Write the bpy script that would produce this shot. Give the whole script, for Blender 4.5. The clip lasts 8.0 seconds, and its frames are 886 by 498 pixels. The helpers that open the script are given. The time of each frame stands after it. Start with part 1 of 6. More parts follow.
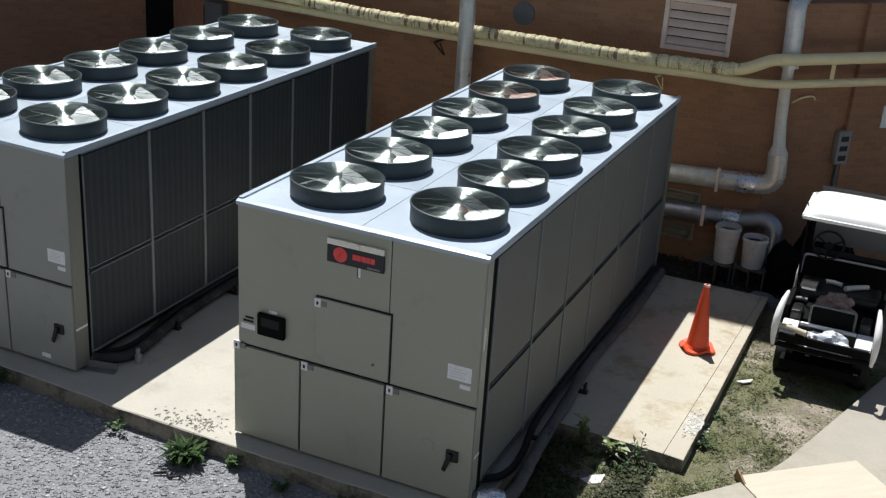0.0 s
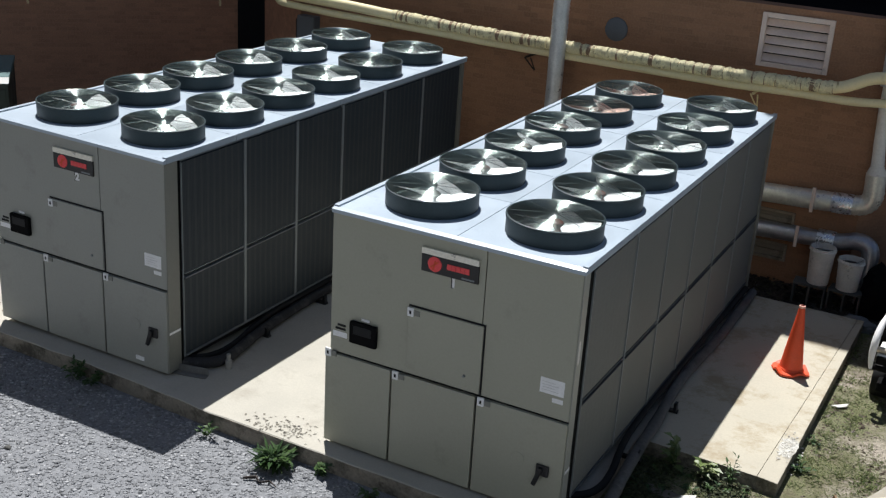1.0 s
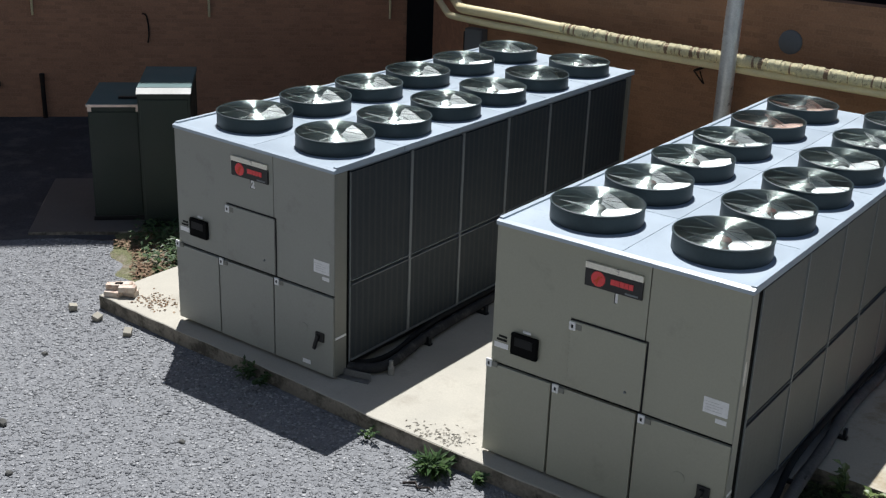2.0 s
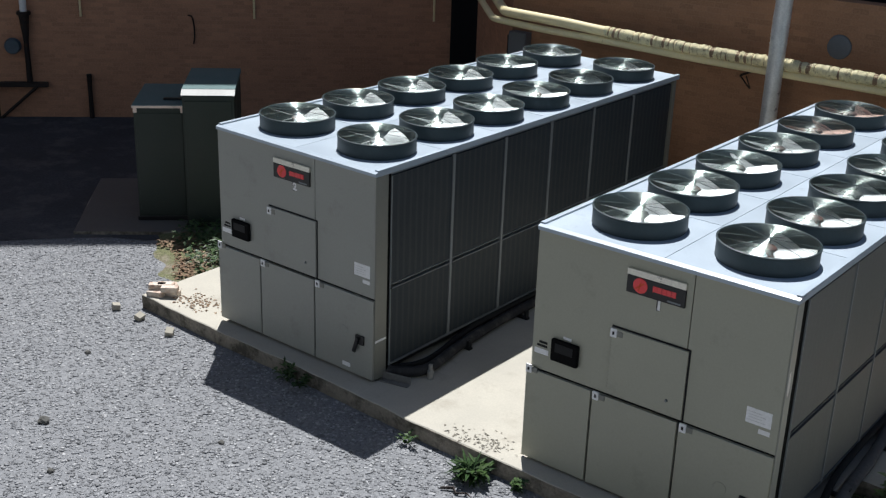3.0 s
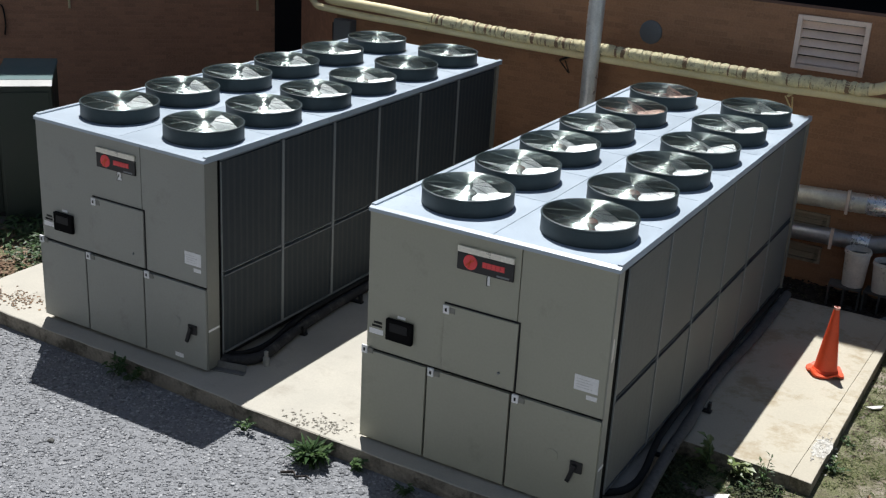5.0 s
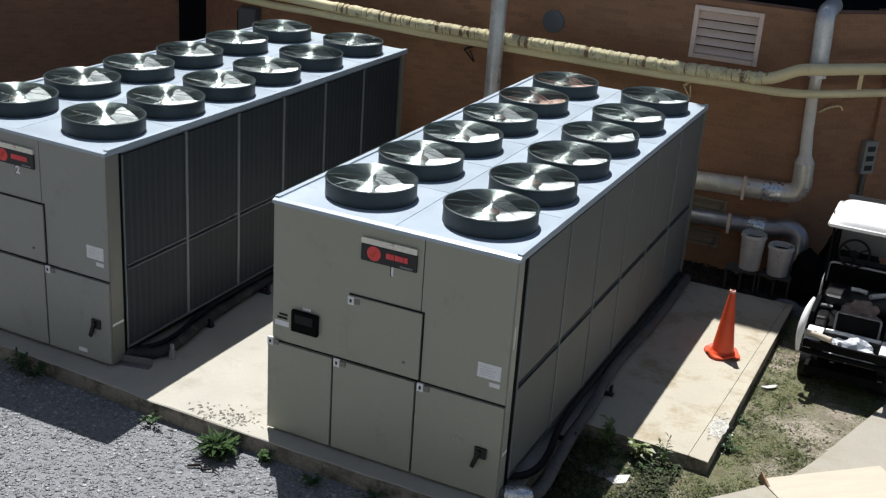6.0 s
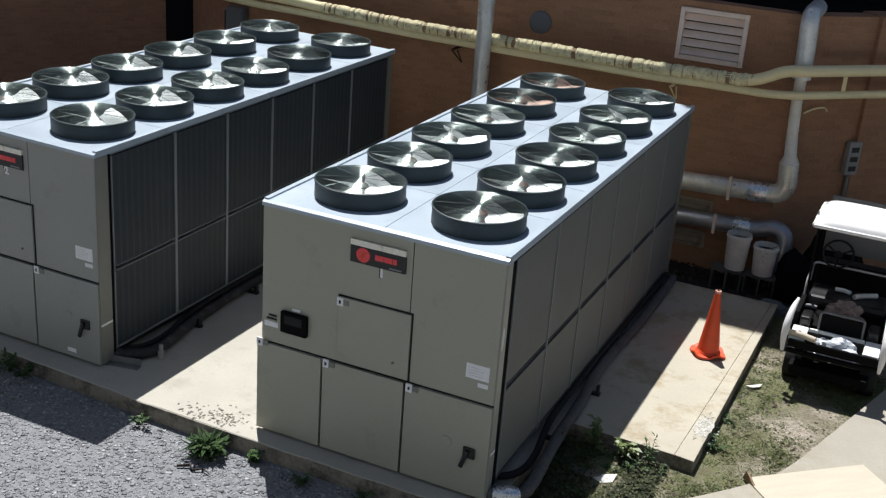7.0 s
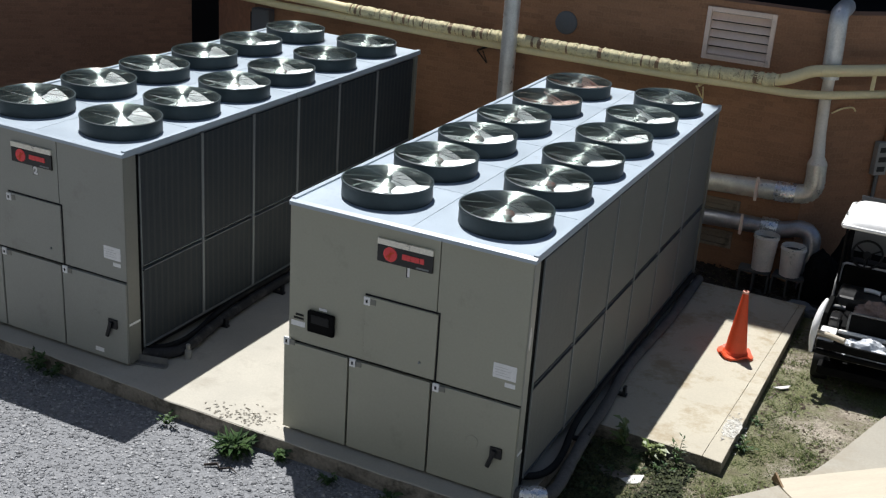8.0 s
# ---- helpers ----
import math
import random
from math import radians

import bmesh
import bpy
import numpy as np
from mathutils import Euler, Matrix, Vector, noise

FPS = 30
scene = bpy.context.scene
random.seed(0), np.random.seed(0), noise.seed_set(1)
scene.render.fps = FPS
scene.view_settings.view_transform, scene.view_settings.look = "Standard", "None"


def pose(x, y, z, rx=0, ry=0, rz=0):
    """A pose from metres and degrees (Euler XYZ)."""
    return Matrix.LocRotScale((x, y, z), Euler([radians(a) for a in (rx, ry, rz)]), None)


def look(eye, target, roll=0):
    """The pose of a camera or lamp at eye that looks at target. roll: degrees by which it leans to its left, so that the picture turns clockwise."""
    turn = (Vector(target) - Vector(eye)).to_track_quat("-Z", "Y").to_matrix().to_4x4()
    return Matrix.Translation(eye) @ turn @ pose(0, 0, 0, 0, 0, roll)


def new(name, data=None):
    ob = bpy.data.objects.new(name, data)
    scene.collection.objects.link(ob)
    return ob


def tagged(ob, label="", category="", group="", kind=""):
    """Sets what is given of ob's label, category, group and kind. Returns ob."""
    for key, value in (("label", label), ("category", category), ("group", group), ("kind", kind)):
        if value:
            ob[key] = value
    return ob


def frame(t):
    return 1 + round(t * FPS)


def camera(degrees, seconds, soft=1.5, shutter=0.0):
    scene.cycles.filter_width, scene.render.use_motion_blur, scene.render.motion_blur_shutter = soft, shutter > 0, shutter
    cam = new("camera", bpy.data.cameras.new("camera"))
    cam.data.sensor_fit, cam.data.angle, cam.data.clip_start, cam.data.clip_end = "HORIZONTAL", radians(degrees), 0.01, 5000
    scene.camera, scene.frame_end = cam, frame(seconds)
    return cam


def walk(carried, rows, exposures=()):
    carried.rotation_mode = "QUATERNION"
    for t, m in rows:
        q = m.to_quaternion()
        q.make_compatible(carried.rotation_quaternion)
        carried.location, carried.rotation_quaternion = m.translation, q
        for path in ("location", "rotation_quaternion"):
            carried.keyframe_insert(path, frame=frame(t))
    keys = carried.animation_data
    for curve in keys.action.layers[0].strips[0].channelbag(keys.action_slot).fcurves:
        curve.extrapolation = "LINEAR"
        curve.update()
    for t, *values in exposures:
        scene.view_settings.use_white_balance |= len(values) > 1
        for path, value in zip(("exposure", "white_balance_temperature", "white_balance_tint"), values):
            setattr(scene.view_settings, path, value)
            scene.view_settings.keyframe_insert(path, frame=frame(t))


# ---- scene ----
cam = camera(42.6, 8.0, soft=1.3)
PATH = [
    (0, (2.872, -7.565, 5.416), (2.136, -5.857, 4.68), 3.82),
    (0.5, (2.861, -7.581, 5.386), (2.086, -5.886, 4.661), 3.81),
    (1, (2.719, -7.63, 5.327), (1.86, -5.97, 4.615), 3.66),
    (1.5, (2.667, -7.699, 5.32), (1.69, -6.102, 4.615), 3.14),
    (2, (2.707, -7.695, 5.363), (1.61, -6.18, 4.655), 2.11),
    (2.2, (2.718, -7.706, 5.365), (1.589, -6.213, 4.659), 1.93),
    (3.3, (2.678, -7.64, 5.364), (1.521, -6.169, 4.657), 1.97),
    (3.5, (2.704, -7.652, 5.356), (1.558, -6.172, 4.651), 2.15),
    (4, (2.722, -7.682, 5.342), (1.646, -6.151, 4.637), 2.53),
    (4.5, (2.738, -7.764, 5.303), (1.747, -6.174, 4.604), 3.03),
    (5, (2.763, -7.76, 5.311), (1.852, -6.125, 4.605), 3.27),
    (6.3, (2.899, -7.821, 5.456), (2.15, -6.115, 4.731), 4.44),
    (6.5, (2.901, -7.845, 5.478), (2.158, -6.135, 4.752), 4.53),
    (7, (2.871, -7.843, 5.47), (2.122, -6.136, 4.743), 4.5),
    (7.5, (2.844, -7.86, 5.456), (2.074, -6.163, 4.73), 4.28),
    (8, (2.839, -7.859, 5.439), (2.054, -6.169, 4.714), 4.1),
]
walk(cam, [(t, look(eye, target, roll)) for t, eye, target, roll in PATH],
     [(0, 0.27, 6350, 10), (1.2, 0.27, 6300, 10), (2, 0.24, 6260, 10), (4, 0.24, 6240, 10), (5.2, 0.27, 6320, 10), (8, 0.27, 6350, 10)])

# ---- world, sun, exposure ----
SUN = Vector((-0.29, 0.373, 1.0))
world = bpy.data.worlds.new("sky")
scene.world = world
world.use_nodes = True
wn = world.node_tree.nodes
sky = wn.new("ShaderNodeTexSky")
sky.sky_type = "NISHITA"
sky.sun_disc = False
sky.sun_elevation = math.atan2(1.0, math.hypot(SUN.x, SUN.y))
sky.sun_rotation = math.atan2(SUN.x, SUN.y) % (2 * math.pi)
world.node_tree.links.new(sky.outputs[0], wn["Background"].inputs[0])
wn["Background"].inputs[1].default_value = 0.052
sun_data = bpy.data.lights.new("sun", "SUN")
sun_data.energy, sun_data.angle, sun_data.color = 5.0, radians(0.53), (1.0, 0.98, 0.95)
sun = new("sun", sun_data)
sun.matrix_world = look(SUN * 30, (0, 0, 0))


# ---- materials ----
def shader(name, rough=0.6, metal=0.0, spec=0.5):
    m = bpy.data.materials.new(name)
    m.use_nodes = True
    b = m.node_tree.nodes["Principled BSDF"]
    b.inputs["Roughness"].default_value = rough
    b.inputs["Metallic"].default_value = metal
    b.inputs["Specular IOR Level"].default_value = spec
    return m, m.node_tree.nodes, m.node_tree.links, b


def noise_tex(n, l, coord, scale, detail=4.0, rough=0.6):
    t = n.new("ShaderNodeTexNoise")
    t.inputs["Scale"].default_value, t.inputs["Detail"].default_value = scale, detail
    t.inputs["Roughness"].default_value = rough
    l.new(coord, t.inputs["Vector"])
    return t.outputs["Fac"]


def remap(n, l, src, a, b, c, d):
    r = n.new("ShaderNodeMapRange")
    for k, v in zip(("From Min", "From Max", "To Min", "To Max"), (a, b, c, d)):
        r.inputs[k].default_value = v
    l.new(src, r.inputs["Value"])
    return r.outputs[0]


def blend(n, l, fac, a, b, kind="MIX"):
    x = n.new("ShaderNodeMix")
    x.data_type, x.blend_type = "RGBA", kind
    for sock, v in (("Factor", fac), ("A", a), ("B", b)):
        i = [s for s in x.inputs if s.name == sock and (s.type == ("VALUE" if sock == "Factor" else "RGBA"))][0]
        if isinstance(v, (int, float)):
            i.default_value = v
        elif isinstance(v, tuple):
            i.default_value = (*v, 1.0)
        else:
            l.new(v, i)
    return [s for s in x.outputs if s.type == "RGBA"][0]


def surface(name, col, rough=0.6, metal=0.0, var=0.18, big=1.3, fine=45.0, bump=0.15, depth=0.004,
            stain=None, stain_scale=2.5, stain_from=0.55, stain_amount=0.7, spec=0.5, piece=0.0, rough_var=0.12, stretch=(1, 1, 1)):
    """Paint, stone or metal with grain, blotches, stains and fine relief."""
    m, n, l, b = shader(name, rough, metal, spec)
    tc = n.new("ShaderNodeTexCoord")
    mp = n.new("ShaderNodeMapping")
    mp.inputs["Scale"].default_value = stretch
    l.new(tc.outputs["Object"], mp.inputs["Vector"])
    co = mp.outputs[0]
    if piece:
        info = n.new("ShaderNodeObjectInfo")
        add = n.new("ShaderNodeVectorMath")
        mul = n.new("ShaderNodeMath")
        mul.operation = "MULTIPLY"
        mul.inputs[1].default_value = 37.0
        l.new(info.outputs["Random"], mul.inputs[0])
        l.new(co, add.inputs[0])
        l.new(mul.outputs[0], add.inputs[1])
        co = add.outputs[0]
    blotch, grain = noise_tex(n, l, co, big, 5), noise_tex(n, l, co, fine, 3)
    dark, light = tuple(c * (1 - var) for c in col), tuple(min(1, c * (1 + var)) for c in col)
    c1 = blend(n, l, remap(n, l, blotch, 0.3, 0.7, 0, 1), dark, light)
    c2 = blend(n, l, remap(n, l, grain, 0.3, 0.7, 0.0, 0.5 * var / 0.18), c1, tuple(c * 0.6 for c in col))
    if piece:
        c2 = blend(n, l, remap(n, l, info.outputs["Random"], 0, 1, 0, piece), c2, tuple(c * 0.45 for c in col))
    if stain:
        s = noise_tex(n, l, co, stain_scale, 8, 0.7)
        c2 = blend(n, l, remap(n, l, s, stain_from, stain_from + 0.12, 0, stain_amount), c2, stain)
    l.new(c2, b.inputs["Base Color"])
    l.new(remap(n, l, blotch, 0.3, 0.7, max(0.05, rough - rough_var), min(1, rough + rough_var)), b.inputs["Roughness"])
    bp = n.new("ShaderNodeBump")
    bp.inputs["Strength"].default_value, bp.inputs["Distance"].default_value = bump, depth
    l.new(grain, bp.inputs["Height"])
    l.new(bp.outputs[0], b.inputs["Normal"])
    return m


def island_stone(name, cols, rough=0.85):
    """Loose stones or leaves: each island takes its own shade."""
    m, n, l, b = shader(name, rough)
    g = n.new("ShaderNodeNewGeometry")
    ramp = n.new("ShaderNodeValToRGB")
    for i, c in enumerate(cols):
        e = ramp.color_ramp.elements[i] if i < 2 else ramp.color_ramp.elements.new(1.0)
        e.position, e.color = i / (len(cols) - 1), (*c, 1)
    l.new(g.outputs["Random Per Island"], ramp.inputs[0])
    tc = n.new("ShaderNodeTexCoord")
    grain = noise_tex(n, l, tc.outputs["Object"], 80, 3)
    l.new(blend(n, l, remap(n, l, grain, 0.3, 0.7, 0.0, 0.35), ramp.outputs[0], tuple(c * 0.5 for c in cols[0])), b.inputs["Base Color"])
    return m


def brick_wall(name, col, mortar):
    m, n, l, b = shader(name, 0.85)
    tc = n.new("ShaderNodeTexCoord")
    mp = n.new("ShaderNodeMapping")
    l.new(tc.outputs["UV"], mp.inputs["Vector"])
    t = n.new("ShaderNodeTexBrick")
    t.inputs["Scale"].default_value = 1.0
    t.inputs["Brick Width"].default_value, t.inputs["Row Height"].default_value = 0.21, 0.075
    t.inputs["Mortar Size"].default_value, t.inputs["Mortar Smooth"].default_value = 0.006, 0.3
    t.inputs["Color1"].default_value, t.inputs["Color2"].default_value = (*col, 1), (*[c * 0.72 for c in col], 1)
    t.inputs["Mortar"].default_value = (*mortar, 1)
    l.new(mp.outputs[0], t.inputs["Vector"])
    blotch = noise_tex(n, l, tc.outputs["Object"], 0.7, 6, 0.65)
    grain = noise_tex(n, l, tc.outputs["Object"], 40, 3)
    c = blend(n, l, remap(n, l, blotch, 0.35, 0.7, 0, 0.55), t.outputs["Color"], tuple(x * 0.55 for x in col))
    c = blend(n, l, remap(n, l, grain, 0.4, 0.75, 0, 0.4), c, tuple(x * 1.35 for x in col))
    l.new(c, b.inputs["Base Color"])
    bp = n.new("ShaderNodeBump")
    bp.inputs["Strength"].default_value, bp.inputs["Distance"].default_value = 0.35, 0.006
    bp.invert = True
    l.new(t.outputs["Fac"], bp.inputs["Height"])
    l.new(bp.outputs[0], b.inputs["Normal"])
    return m


def ground_mat(name, base, dark, pale, cell, depth):
    """Small stones or crumbs packed together."""
    m, n, l, b = shader(name, 0.9, 0, 0.3)
    tc = n.new("ShaderNodeTexCoord")
    v = n.new("ShaderNodeTexVoronoi")
    v.inputs["Scale"].default_value = cell
    l.new(tc.outputs["Object"], v.inputs["Vector"])
    blotch = noise_tex(n, l, tc.outputs["Object"], 0.6, 6, 0.65)
    grain = noise_tex(n, l, tc.outputs["Object"], cell * 2.2, 3)
    sep = n.new("ShaderNodeSeparateColor")
    l.new(v.outputs["Color"], sep.inputs[0])
    c = blend(n, l, sep.outputs[0], dark, pale)
    c = blend(n, l, remap(n, l, blotch, 0.35, 0.65, 0.25, 0.75), c, base)
    c = blend(n, l, remap(n, l, grain, 0.35, 0.7, 0, 0.4), c, tuple(x * 0.8 for x in dark))
    l.new(c, b.inputs["Base Color"])
    bp = n.new("ShaderNodeBump")
    bp.inputs["Strength"].default_value, bp.inputs["Distance"].default_value = 0.55, depth
    bp.invert = True
    l.new(v.outputs["Distance"], bp.inputs["Height"])
    l.new(bp.outputs[0], b.inputs["Normal"])
    return m


def soil_mat(name):
    m, n, l, b = shader(name, 0.95, 0, 0.2)
    tc = n.new("ShaderNodeTexCoord")
    a = noise_tex(n, l, tc.outputs["Object"], 1.5, 7, 0.7)
    f = noise_tex(n, l, tc.outputs["Object"], 22, 6, 0.7)
    c = blend(n, l, remap(n, l, a, 0.38, 0.62, 0, 1), (0.16, 0.13, 0.095), (0.42, 0.37, 0.3))
    c = blend(n, l, remap(n, l, f, 0.42, 0.68, 0, 0.75), c, (0.085, 0.068, 0.047))
    g1 = noise_tex(n, l, tc.outputs["Object"], 1.1, 7, 0.75)
    g2 = noise_tex(n, l, tc.outputs["Object"], 60, 3, 0.7)
    c = blend(n, l, remap(n, l, g1, 0.38, 0.54, 0, 0.8), c, blend(n, l, remap(n, l, g2, 0.35, 0.65, 0, 1), (0.05, 0.06, 0.02), (0.22, 0.235, 0.11)))
    l.new(c, b.inputs["Base Color"])
    bp = n.new("ShaderNodeBump")
    bp.inputs["Strength"].default_value, bp.inputs["Distance"].default_value = 0.7, 0.03
    l.new(f, bp.inputs["Height"])
    l.new(bp.outputs[0], b.inputs["Normal"])
    return m


def fin_mat(name, col, dust, lines, streaks):
    """Condenser fins behind a coated guard: fine upright lines with dust."""
    m, n, l, b = shader(name, 0.6, 0.0, 0.3)
    tc = n.new("ShaderNodeTexCoord")
    w = n.new("ShaderNodeTexWave")
    w.bands_direction = "Y"
    w.inputs["Scale"].default_value, w.inputs["Distortion"].default_value = 14.0, 0.25
    w2 = n.new("ShaderNodeTexWave")
    w2.bands_direction = "Y"
    w2.inputs["Scale"].default_value, w2.inputs["Distortion"].default_value, w2.inputs["Detail Scale"].default_value = 3.3, 1.2, 0.6
    l.new(tc.outputs["Object"], w2.inputs["Vector"])
    l.new(tc.outputs["Object"], w.inputs["Vector"])
    d = noise_tex(n, l, tc.outputs["Object"], 1.7, 6, 0.7)
    g = noise_tex(n, l, tc.outputs["Object"], 90, 2)
    c = blend(n, l, remap(n, l, w.outputs["Fac"], 0, 1, 0, lines), col, tuple(x * 0.45 for x in col))
    c = blend(n, l, remap(n, l, w2.outputs["Fac"], 0.5, 1.0, 0, streaks), c, dust)
    c = blend(n, l, remap(n, l, d, 0.45, 0.75, 0, 0.4), c, dust)
    c = blend(n, l, remap(n, l, g, 0.4, 0.7, 0, 0.3), c, tuple(x * 0.4 for x in col))
    l.new(c, b.inputs["Base Color"])
    bp = n.new("ShaderNodeBump")
    bp.inputs["Strength"].default_value, bp.inputs["Distance"].default_value = 0.3, 0.004
    l.new(w.outputs["Fac"], bp.inputs["Height"])
    l.new(bp.outputs[0], b.inputs["Normal"])
    return m


